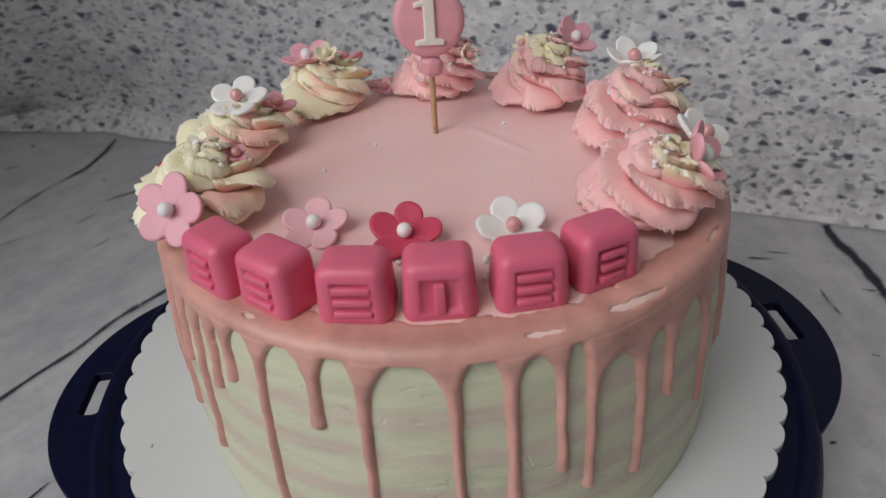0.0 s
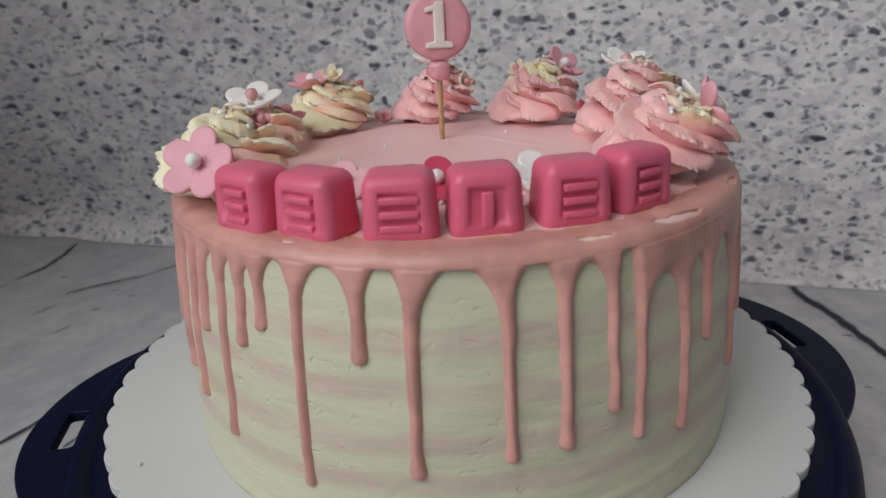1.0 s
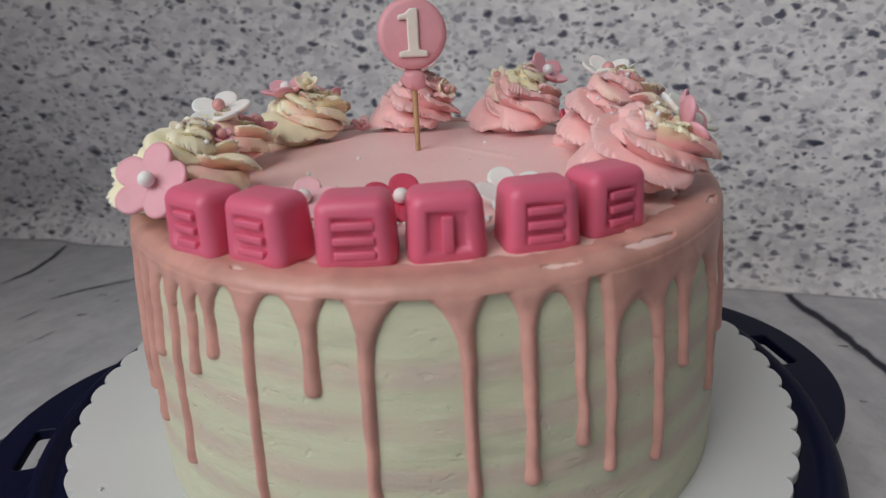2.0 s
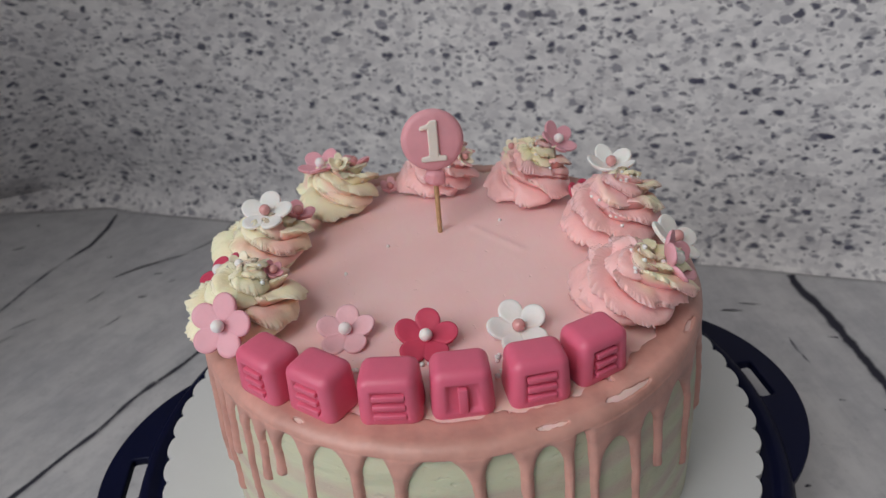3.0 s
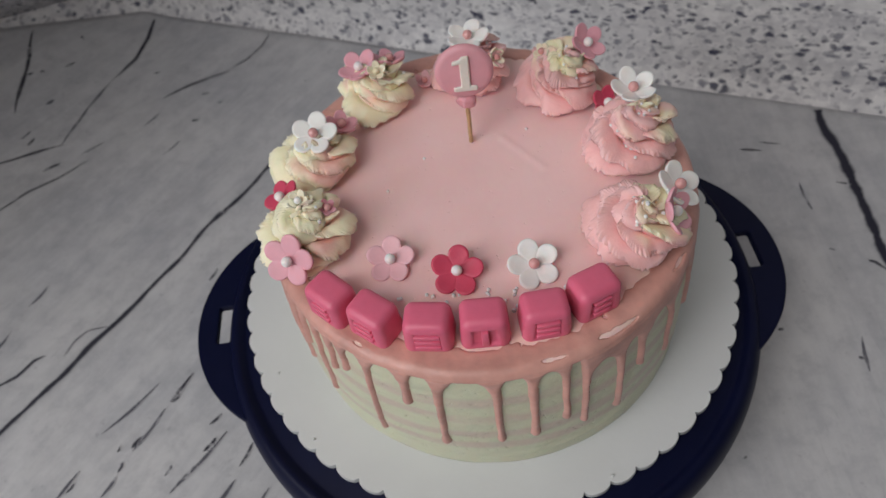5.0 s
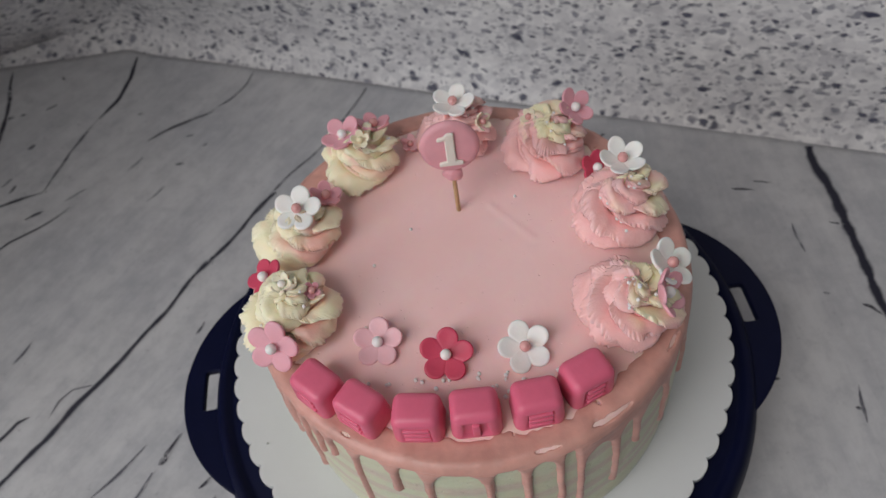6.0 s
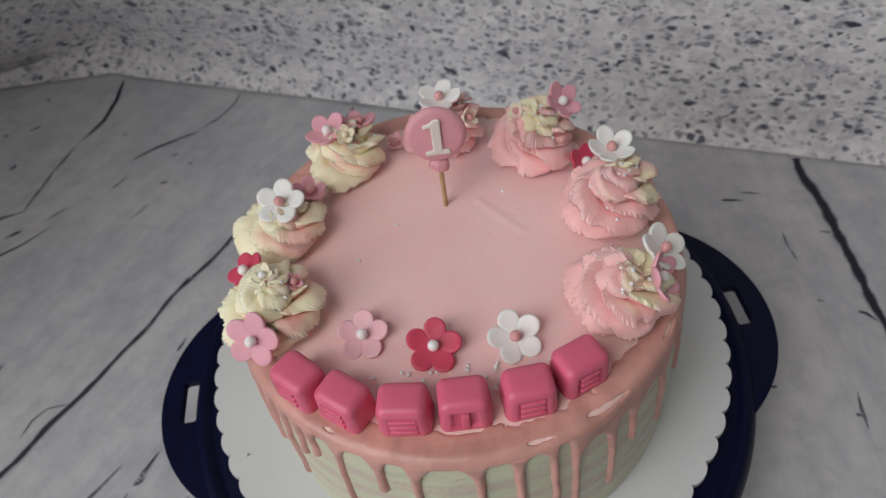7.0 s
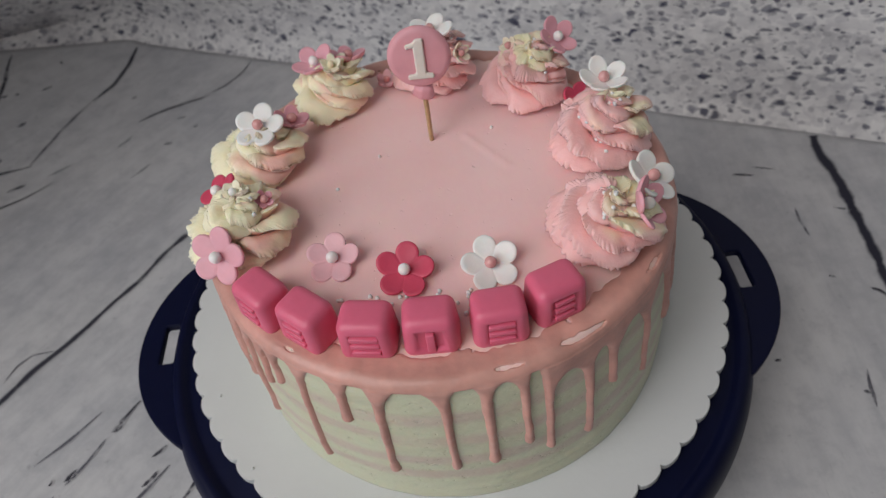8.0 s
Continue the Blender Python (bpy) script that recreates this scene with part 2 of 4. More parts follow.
M_SHEET = sheet_material()
M_JOINT = mark_material("printed_joint", (0.012, 0.012, 0.026), 0.98, 0.24)
M_JOINT_BOLD = mark_material("printed_joint_bold", (0.010, 0.010, 0.026), 1.0, 0.10)
M_CRACK = mark_material("printed_crack", (0.014, 0.013, 0.026), 0.98, 0.33)
M_STREAK = mark_material("printed_streak", (0.045, 0.044, 0.065), 0.92, 0.32)
M_GRANITE = granite_material()
M_FROST = frosting_material()
M_TOP = top_material()
M_GLAZE = plain("dusty_pink_glaze", (0.65, 0.345, 0.292), 0.40, 0.22, 75, 240, 0.0006, 0.15)
M_CUBE = plain("raspberry_fondant", (0.75, 0.145, 0.245), 0.40, 0.07, 90, 500, 0.0002, 0.12)
M_RASP = plain("raspberry_sugar_paste", (0.62, 0.065, 0.13), 0.45, 0.08, 90, 500, 0.0002, 0.15)
M_PINK = plain("pink_sugar_paste", (0.80, 0.40, 0.47), 0.48, 0.06, 90, 500, 0.0002, 0.2)
M_PALE = plain("pale_pink_sugar_paste", (0.85, 0.50, 0.55), 0.48, 0.06, 90, 500, 0.0002, 0.2)
M_WHITE = plain("white_sugar_paste", (0.88, 0.87, 0.85), 0.48, 0.04, 90, 500, 0.0002, 0.2)
M_DISC = plain("pink_topper_paste", (0.78, 0.38, 0.43), 0.48, 0.06, 120, 500, 0.0002, 0.15)
M_PEARL_W = plain("white_sugar_pearl", (0.90, 0.87, 0.86), 0.35, 0.03, 200, 900, 0.0001, 0.2, 0.0)
M_PEARL_P = plain("pink_sugar_pearl", (0.72, 0.36, 0.35), 0.22, 0.05, 200, 900, 0.0001, 0.1, 0.5)
M_NUMERAL = plain("ivory_sugar_paste", (0.83, 0.77, 0.70), 0.5, 0.05, 150, 500, 0.0002, 0.2)
M_CREAM = plain("cream_sugar_paste", (0.86, 0.79, 0.62), 0.45, 0.05, 120, 500, 0.0002, 0.2)
M_PEARL_C = plain("cream_sugar_pearl", (0.84, 0.74, 0.50), 0.25, 0.05, 200, 900, 0.0001, 0.1, 0.4)
M_WOOD = plain("toothpick_wood", (0.55, 0.36, 0.19), 0.6, 0.2, 300, 900, 0.0002)
M_TRAY = plain("navy_plastic", (0.0030, 0.0046, 0.025), 0.46, 0.12, 60, 900, 0.0001)
M_TRAY.node_tree.nodes["Principled BSDF"].inputs["Specular IOR Level"].default_value = 0.13
M_CARD = plain("white_coated_card", (0.63, 0.645, 0.65), 0.5, 0.03, 30, 300, 0.0002)
M_ROOM = plain("painted_plaster", (0.54, 0.54, 0.53), 0.9, 0.05, 3, 60, 0.001)
M_FLOOR = plain("oak_floor", (0.24, 0.16, 0.10), 0.5, 0.2, 5, 60, 0.001)
M_TABLE = plain("oak_table", (0.30, 0.20, 0.12), 0.5, 0.2, 8, 80, 0.001)
M_FRAME = plain("white_window_paint", (0.75, 0.75, 0.73), 0.4, 0.04, 20, 200, 0.0003)
ROSE_MATS = {
    "cream": two_tone_material("cream_and_pink_buttercream", (1.0, 0.905, 0.64), (0.98, 0.57, 0.50)),
    "pink": two_tone_material("pink_and_cream_buttercream", (1.0, 0.905, 0.61), (0.98, 0.55, 0.545)),
}


# ---- building helpers ----
def mesh_of(name, bm, mat, smooth=True):
    me = bpy.data.meshes.new(name)
    bm.normal_update()
    bm.to_mesh(me)
    bm.free()
    me.materials.append(mat)
    if smooth:
        me.polygons.foreach_set("use_smooth", [True] * len(me.polygons))
    return me


def part(name, bm, mat, parent, label="", smooth=True):
    ob = new(name, mesh_of(name, bm, mat, smooth))
    ob.parent = parent
    return tagged(ob, label) if label else ob


def thing(name, place, label, category, group="", kind=""):
    ob = new(name)
    ob.empty_display_size = 0.01
    ob.matrix_basis = place if isinstance(place, Matrix) else Matrix.Translation(place)
    return tagged(ob, label, category, group, kind)


def box(bm, x0, x1, y0, y1, z0, z1):
    vs = [bm.verts.new((x, y, z)) for x in (x0, x1) for y in (y0, y1) for z in (z0, z1)]
    for q in ((0, 1, 3, 2), (4, 6, 7, 5), (0, 4, 5, 1), (2, 3, 7, 6), (0, 2, 6, 4), (1, 5, 7, 3)):
        bm.faces.new([vs[i] for i in q])
    return vs


def grid(rows, closed=False, flip=False):
    """A bmesh from rows of points; closed joins each row's end to its start."""
    bm = bmesh.new()
    vs = [[bm.verts.new(p) for p in row] for row in rows]
    n = len(rows[0])
    for a, b in zip(vs, vs[1:]):
        for i in range(n if closed else n - 1):
            j = (i + 1) % n
            q = (a[i], a[j], b[j], b[i])
            bm.faces.new(q[::-1] if flip else q)
    return bm


def revolve(profile, n=96):
    rows = [[(r * math.cos(a), r * math.sin(a), z) for a in (2 * math.pi * i / n for i in range(n))] for r, z in profile]
    return grid(rows, closed=True)


def round_box(bm, size, radius, draft=0.0, steps=4):
    """A box with rounded edges that narrows upwards by draft."""
    made = bmesh.ops.create_cube(bm, size=1.0)["verts"]
    for v in made:
        v.co = Vector((v.co.x * size[0], v.co.y * size[1], (v.co.z + 0.5) * size[2]))
        if v.co.z > 0:
            v.co.x *= 1 - draft
            v.co.y *= 1 - draft
    edges = list({e for v in made for e in v.link_edges})
    bmesh.ops.bevel(bm, geom=edges, offset=radius, segments=steps, profile=0.5, affect="EDGES")


def facing(normal, spin=0.0):
    q = Vector(normal).normalized().to_track_quat("Z", "Y")
    return q.to_matrix().to_4x4() @ Matrix.Rotation(radians(spin), 4, "Z")


# ---- the room that closes the place ----
ROOM_X, ROOM_Y, ROOM_Z = (-1.45, 1.9), (-2.1, 1.3), (-0.75, 1.75)


def slab(name, label, category, dims, mat):
    bm = bmesh.new()
    box(bm, *dims)
    ob = new(name, mesh_of(name, bm, mat, False))
    return tagged(ob, label, category, kind="structure")


(xa, xb), (ya, yb), (za, zb) = ROOM_X, ROOM_Y, ROOM_Z
slab("floor", "brown oak floor of the room", "floor", (xa, xb, ya, yb, za - 0.1, za), M_FLOOR)
slab("ceiling", "plain painted ceiling of the room", "ceiling", (xa, xb, ya, yb, zb, zb + 0.1), M_ROOM)
slab("wall_north", "plain painted wall behind the backdrop", "wall", (xa, xb, yb, yb + 0.1, za, zb), M_ROOM)
slab("wall_south", "plain painted wall of the room", "wall", (xa, xb, ya - 0.1, ya, za, zb), M_ROOM)
slab("wall_east", "plain painted wall of the room", "wall", (xb, xb + 0.1, ya, yb, za, zb), M_ROOM)
# not part of the place: added to block light from the backdrop's left side
slab("unseen_shade_wall", "unseen plain wall added to shade the backdrop's left side", "wall", (-0.63, -0.565, -0.16, yb, za, zb), M_ROOM)
bm = bmesh.new()
box(bm, xa - 0.1, xa, ya, -1.67, za, zb)
box(bm, xa - 0.1, xa, -0.17, yb, za, zb)
box(bm, xa - 0.1, xa, -1.67, -0.17, za, 0.45)
box(bm, xa - 0.1, xa, -1.67, -0.17, 1.55, zb)
tagged(new("wall_west", mesh_of("wall_west", bm, M_ROOM, False)), "plain painted wall with a window opening", "wall", kind="structure")
window = thing("window_1", (xa - 0.05, -0.92, 0.45), "white framed window in the plain wall", "window", kind="structure")
bm = bmesh.new()
for y0, y1, z0, z1 in ((-0.75, -0.69, 0, 1.1), (0.69, 0.75, 0, 1.1), (-0.69, 0.69, 0, 0.06), (-0.69, 0.69, 1.04, 1.1)):
    box(bm, -0.03, 0.03, y0, y1, z0, z1)
part("window_frame", bm, M_FRAME, window, smooth=False)

# ---- table, printed sheets ----
WALL_SLOPE = -0.392
FOLD = ((0.9, -0.20), (0.60, -0.26), (0.389, -0.319), (0.356, -0.3195), (0.321, -0.328), (0.279, -0.346), (0.239, -0.361), (0.20, -0.376), (0.0, -0.43), (-0.9, -0.62))


def wall_y(x):
    return 0.278 + WALL_SLOPE * (max(x, -0.33) - 0.03) + 0.42 * min(0, x + 0.33)


def fold_x(y):
    for (y1, x1), (y0, x0) in zip(FOLD, FOLD[1:]):
        if y >= y0:
            return x0 + (x1 - x0) * (y - y0) / (y1 - y0)
    return FOLD[-1][1]


def sheet_z(x, y):
    d = fold_x(y) - x
    wave = 0.0006 * noise.noise((x * 9, y * 9, 3.1))
    if d <= -0.012:
        return wave
    d += 0.012
    s = d * d / 0.05 if d < 0.025 else 0.0125 + (d - 0.025) * 1.0
    return wave + 0.27 * s


def sheet_back(x):
    """Where the sheet ends before the upright backdrop."""
    return wall_y(x) - 0.018 + 0.0012 * noise.noise((x * 14, 0.3, 0))


table = thing("table", (0, 0, -0.75), "wooden table under the printed photo sheets", "table")
bm = bmesh.new()
outline = [(-0.285, 0.34), (-0.385, 0.10), (-0.60, -0.85), (0.75, -0.85), (0.75, 0.02), (0.45, 0.13)]
lower = [bm.verts.new((x, y, 0.715)) for x, y in outline]
upper = [bm.verts.new((x, y, 0.7475)) for x, y in outline]
bm.faces.new(upper[::-1])
bm.faces.new(lower)
for i in range(6):
    j = (i + 1) % 6
    bm.faces.new((lower[i], upper[i], upper[j], lower[j]))
bmesh.ops.recalc_face_normals(bm, faces=bm.faces)
part("tabletop", bm, M_TABLE, table, smooth=False)
for x, y in ((-0.34, 0.25), (-0.5, -0.75), (0.66, -0.75), (0.62, 0.0)):
    bm = bmesh.new()
    box(bm, x - 0.03, x + 0.03, y - 0.03, y + 0.03, 0, 0.715)
    part("leg", bm, M_TABLE, table, smooth=False)

rows = []
for j in range(150):
    f = j / 149
    row = []
    for i in range(150):
        x = -0.555 + 1.305 * i / 149
        y = -0.85 + (sheet_back(x) + 0.85) * f
        row.append((x, y, sheet_z(x, y)))
    rows.append(row)
bm = grid(rows)
sheet = new("plank_print_sheet", mesh_of("plank_print_sheet", bm, M_SHEET))
solid = sheet.modifiers.new("thickness", "SOLIDIFY")
solid.thickness, solid.offset = 0.0012, -1
tagged(sheet, "pale vinyl photo sheet printed with whitewashed planks, bent up beyond a fold", "photo backdrop", kind="structure")


def ribbon(name, points, width, mat, seed, taper=True, lift=0.0004, wander=0.5):
    """A printed line on the plank sheet, wandering a little, of uneven width."""
    pts = [Vector((x, y, 0)) for x, y in points]
    fine = []
    for a, b in zip(pts, pts[1:]):
        n = max(2, int((b - a).length / 0.004))
        fine += [a.lerp(b, k / n) for k in range(n)]
    fine.append(pts[-1])
    m = len(fine)
    bm = bmesh.new()
    uv = bm.loops.layers.uv.new("uv")
    left, right = [], []
    for k, p in enumerate(fine):
        d = (fine[min(k + 1, m - 1)] - fine[max(k - 1, 0)]).normalized()
        side = Vector((-d.y, d.x, 0))
        w = width * (0.8 + 0.5 * noise.noise((k * 0.35, seed * 3.7, 0)))
        if taper:
            w *= min(1, 0.25 + 3.0 * min(k, m - 1 - k) / m)
        q = p + side * width * wander * noise.noise((k * 0.12, seed * 1.3, 5))
        for row, s in ((left, 1), (right, -1)):
            c = q + side * s * w * 0.5
            row.append(bm.verts.new((c.x, c.y, sheet_z(c.x, c.y) + lift)))
    for k in range(m - 1):
        f = bm.faces.new((left[k], right[k], right[k + 1], left[k + 1]))
        for loop, (u, v) in zip(f.loops, ((k, 1), (k, 0), (k + 1, 0), (k + 1, 1))):
            loop[uv].uv = (u / m, v)
    return part(name, bm, mat, sheet)


ribbon("plank_joint", [(-0.47, -0.235), (-0.37, -0.108), (-0.307, -0.025), (-0.272, 0.021), (-0.235, 0.073), (-0.208, 0.114), (-0.182, 0.146), (-0.160, 0.181)], 0.0072, M_JOINT, 1, False)
ribbon("plank_joint", [(-0.160, 0.181), (-0.145, 0.200), (-0.113, 0.236), (-0.095, 0.27), (-0.081, 0.296)], 0.0026, M_CRACK, 2, False)
ribbon("plank_joint", [(-0.193, 0.343), (-0.199, 0.325), (-0.212, 0.305), (-0.228, 0.293)], 0.0030, M_JOINT, 3)
ribbon("plank_joint", [(-0.226, 0.292), (-0.244, 0.285), (-0.262, 0.277), (-0.285, 0.262)], 0.0058, M_CRACK, 4)
ribbon("crack", [(-0.330, 0.211), (-0.339, 0.205), (-0.348, 0.199)], 0.003, M_STREAK, 5)
ribbon("crack", [(-0.365, 0.1905), (-0.372, 0.1865), (-0.378, 0.182)], 0.0050, M_JOINT, 16)
ribbon("crack", [(-0.341, 0.191), (-0.361, 0.174), (-0.384, 0.159), (-0.41, 0.132)], 0.0036, M_JOINT, 6)
ribbon("plank_joint", [(-0.320, 0.388), (-0.3205, 0.356), (-0.3265, 0.325), (-0.340, 0.300)], 0.0072, M_JOINT_BOLD, 7, wander=0.2)
ribbon("plank_joint", [(-0.340, 0.300), (-0.358, 0.257), (-0.370, 0.214)], 0.0035, M_STREAK, 8)
ribbon("plank_joint", [(-0.368, 0.2135), (-0.382, 0.2065), (-0.396, 0.199), (-0.43, 0.180)], 0.0036, M_JOINT, 9)
ribbon("crack", [(-0.425, 0.352), (-0.420, 0.318), (-0.4185, 0.279), (-0.416, 0.245)], 0.006, M_CRACK, 10)
ribbon("plank_joint", [(0.2755, 0.160), (0.273, 0.115), (0.272, 0.078), (0.2705, 0.035), (0.269, -0.01), (0.274, -0.16)], 0.0120, M_JOINT_BOLD, 11, False, wander=0.25)
ribbon("crack", [(0.261, 0.085), (0.271, 0.081)], 0.003, M_JOINT, 12)
ribbon("crack", [(0.258, 0.017), (0.262, 0.014), (0.267, 0.006)], 0.004, M_CRACK, 15)
ribbon("crack", [(0.204, 0.127), (0.220, 0.123)], 0.0030, M_CRACK, 13)
ribbon("crack", [(0.220, 0.132), (0.236, 0.127)], 0.0026, M_CRACK, 14)
rng = random.Random(5)
for x, y, l, w in ((-0.249, 0.228, 0.008, 0.0038), (-0.229, 0.248, 0.005, 0.003), (0.185, -0.030, 0.0045, 0.004), (0.226, -0.055, 0.004, 0.004),
                   (0.139, -0.111, 0.004, 0.003), (-0.30, 0.30, 0.006, 0.003), (-0.245, 0.262, 0.007, 0.003), (-0.405, 0.30, 0.004, 0.004), (-0.38, 0.35, 0.004, 0.004),
                   (0.238, 0.027, 0.004, 0.003), (-0.15, 0.265, 0.004, 0.003), (0.12, 0.20, 0.004, 0.003)):
    a = rng.uniform(-0.5, 0.5)
    ribbon("knot", [(x - l / 2 * math.cos(a), y - l / 2 * math.sin(a)), (x, y), (x + l / 2 * math.cos(a), y + l / 2 * math.sin(a))], w, M_CRACK, rng.random() * 50)
# short weathered strokes that follow the boards
ribbon("crack", [(-0.319, -0.002), (-0.327, -0.005), (-0.336, -0.016), (-0.352, -0.026)], 0.0050, M_JOINT, 40)
ribbon("crack", [(-0.305, -0.004), (-0.300, 0.008), (-0.292, 0.0155), (-0.277, 0.0175)], 0.0022, M_STREAK, 41)
ribbon("crack", [(-0.203, 0.113), (-0.206, 0.117), (-0.211, 0.113), (-0.214, 0.104)], 0.0018, M_JOINT, 42)
ribbon("crack", [(-0.228, 0.078), (-0.235, 0.071)], 0.0026, M_CRACK, 43)
strokes = [(-0.2115, -0.036, 0.024, 0.0034), (-0.215, -0.042, 0.008, 0.0056), (-0.245, -0.048, 0.046, 0.0032), (-0.229, -0.064, 0.032, 0.0030), (-0.235, -0.072, 0.010, 0.0046),
           (-0.186, -0.077, 0.012, 0.0040), (-0.160, -0.086, 0.017, 0.0036), (-0.2475, -0.100, 0.014, 0.0040), (-0.191, -0.088, 0.048, 0.0032), (-0.2425, -0.0875, 0.007, 0.0034),
           (-0.172, -0.110, 0.022, 0.0036), (-0.150, -0.118, 0.024, 0.0040), (-0.165, -0.135, 0.035, 0.0035), (-0.215, -0.135, 0.035, 0.0035), (-0.28, -0.105, 0.040, 0.003),
           (-0.355, 0.012, 0.018, 0.0040), (-0.340, 0.050, 0.02, 0.0025), (-0.265, 0.195, 0.02, 0.0022), (-0.290, 0.235, 0.020, 0.0026)]
for k, (x, y, l, w) in enumerate(strokes):
    a = radians(54) + rng.uniform(-0.12, 0.12)
    dx, dy = l / 2 * math.cos(a), l / 2 * math.sin(a)
    ribbon("weathered_stroke", [(x - dx, y - dy), (x + 0.001, y), (x + dx, y + dy)], w * 1.3, M_CRACK if k in (0, 1, 4, 5, 6) else M_STREAK, 60 + k)
for k in range(46):
    x, y = rng.uniform(-0.43, -0.17), rng.uniform(-0.10, 0.33)
    if y < 1.33 * x + 0.36 or x < -0.36 and y > 0.2:
        a, l = radians(50) + rng.uniform(-0.35, 0.35), rng.uniform(0.004, 0.014)
        dx, dy = l / 2 * math.cos(a), l / 2 * math.sin(a)
        ribbon("weathered_stroke", [(x - dx, y - dy), (x + 0.0008, y), (x + dx, y + dy)], rng.uniform(0.0022, 0.0042), (M_STREAK, M_STREAK, M_CRACK)[k % 3], 120 + k)
ribbon("weathered_stroke", [(0.232, -0.040), (0.229, -0.052), (0.227, -0.064)], 0.004, M_STREAK, 90)
ribbon("weathered_stroke", [(0.236, 0.088), (0.235, 0.076), (0.236, 0.062)], 0.003, M_STREAK, 91)

# upright backdrop: curved at its foot, thin
rows = []
n_col = 60
prof = [(0.0225, -0.0035), (0.016, -0.0015), (0.010, 0.003), (0.005, 0.010), (0.002, 0.018), (0.0, 0.030), (0.0, 0.06), (0.0, 0.10), (0.0, 0.15), (0.0, 0.2), (0.0, 0.3), (0.0, 0.4), (0.001, 0.55), (0.002, 0.75)]
for back, z in prof:
    row = []
    for i in range(n_col):
        x = -0.56 + 1.36 * i / (n_col - 1)
        bend = 0.85 * max(0.0, z - 0.03) * min(1.0, max(0.0, (-0.02 - x) / 0.40)) ** 1.2  # assumed forward lean, put into the shape to shade the upper left
        drop = sheet_z(x, wall_y(x) - 0.02) if z < 0.03 else 0
        row.append((x, wall_y(x) - back - bend + 0.001 * noise.noise((x * 5, z * 5, 8)), z + drop))
    rows.append(row)
bm = grid(rows)
backdrop = new("granite_print_backdrop", mesh_of("granite_print_backdrop", bm, M_GRANITE))
solid = backdrop.modifiers.new("thickness", "SOLIDIFY")
solid.thickness, solid.offset = 0.0015, -1
tagged(backdrop, "upright vinyl photo backdrop printed with speckled grey granite", "photo backdrop", kind="structure")

# ---- cake carrier tray ----
TRAY_X, TRAY_Y, TRAY_TURN = -0.002, -0.016, 3.6
tray = thing("cake_tray", pose(TRAY_X, TRAY_Y, 0, 0, 0, TRAY_TURN), "round navy plastic cake tray with two slotted handles", "cake tray")
tray_profile = [(0.0, 0.0645), (0.138, 0.0645), (0.1455, 0.0612), (0.1475, 0.0612), (0.1490, 0.0640), (0.1515, 0.0646), (0.1540, 0.0632), (0.1565, 0.0585), (0.1580, 0.0525),
                (0.1585, 0.0470), (0.1570, 0.0462), (0.1540, 0.0470), (0.1500, 0.0550), (0.132, 0.0570), (0.128, 0.004), (0.126, 0.0), (0.122, 0.0), (0.120, 0.004), (0.120, 0.055), (0.0, 0.055)]
part("dish", revolve(tray_profile, 160), M_TRAY, tray)
for side in (-1, 1):
    cx, cr, rr = 0.0975 * side, 0.0785, 0.1530
    half = math.acos((rr * rr + cx * cx - cr * cr) / (2 * rr * abs(cx)))
    a0 = math.atan2(rr * math.sin(half), rr * math.cos(half) - abs(cx))
    outer = [(side * (abs(cx) + cr * math.cos(a)), cr * math.sin(a)) for a in np.linspace(-a0, a0, 48)]
    inner = [(side * rr * math.cos(a), rr * math.sin(a)) for a in np.linspace(half, -half, 32)[1:-1]]
    hole = []
    hx, hy, hw, hh, hr = side * 0.1595, 0.0, 0.0040, 0.0125, 0.0014
    for qx, qy, start in ((1, 1, 0), (-1, 1, 90), (-1, -1, 180), (1, -1, 270)):
        for k in range(4):
            a = radians(start + 30 * k)
            hole.append((hx + qx * (hw - hr) + hr * math.cos(a), hy + qy * (hh - hr) + hr * math.sin(a)))
    bm = bmesh.new()
    edges = []
    for loop in (outer + inner, hole):
        vs = [bm.verts.new((x, y, 0.0608)) for x, y in loop]
        edges += [bm.edges.new((vs[i], vs[(i + 1) % len(vs)])) for i in range(len(vs))]
    bmesh.ops.triangle_fill(bm, edges=edges, use_beauty=True)
    for f in bm.faces:
        if f.normal.z < 0:
            f.normal_flip()
    up = bmesh.ops.extrude_face_region(bm, geom=list(bm.faces))
    for v in up["geom"]:
        if isinstance(v, bmesh.types.BMVert):
            v.co.z -= 0.0052
    bmesh.ops.recalc_face_normals(bm, faces=bm.faces)
    handle = part("handle", bm, M_TRAY, tray, "slotted carrying handle", smooth=False)
    bev = handle.modifiers.new("edge", "BEVEL")
    bev.width, bev.segments, bev.limit_method, bev.angle_limit = 0.0016, 3, "ANGLE", radians(40)

# ---- scalloped board ----
BOARD_Z = 0.0690
board = thing("cake_board", (-0.001, -0.0065, 0.0645), "white scalloped cardboard cake board on the tray", "cake board")
N_SCALLOP, PER = 62, 10
ring = []
for i in range(N_SCALLOP * PER):
    a = 2 * math.pi * i / (N_SCALLOP * PER) + 0.02
    u = 2 * ((i % PER) / PER) - 1
    ring.append((a, 0.1448 - 0.0036 * (1 - math.sqrt(max(0, 1 - u * u * 0.98)))))
rows = [[(r * s * math.cos(a), r * s * math.sin(a), z) for a, r in ring] for s, z in ((0.0, 0.0), (0.9985, 0.0), (1.0, 0.0006), (1.0, 0.0039), (0.998, 0.0045), (0.9, 0.0045), (0.5, 0.0045), (0.0, 0.0045))]
part("card", grid(rows, True), M_CARD, board, smooth=False)

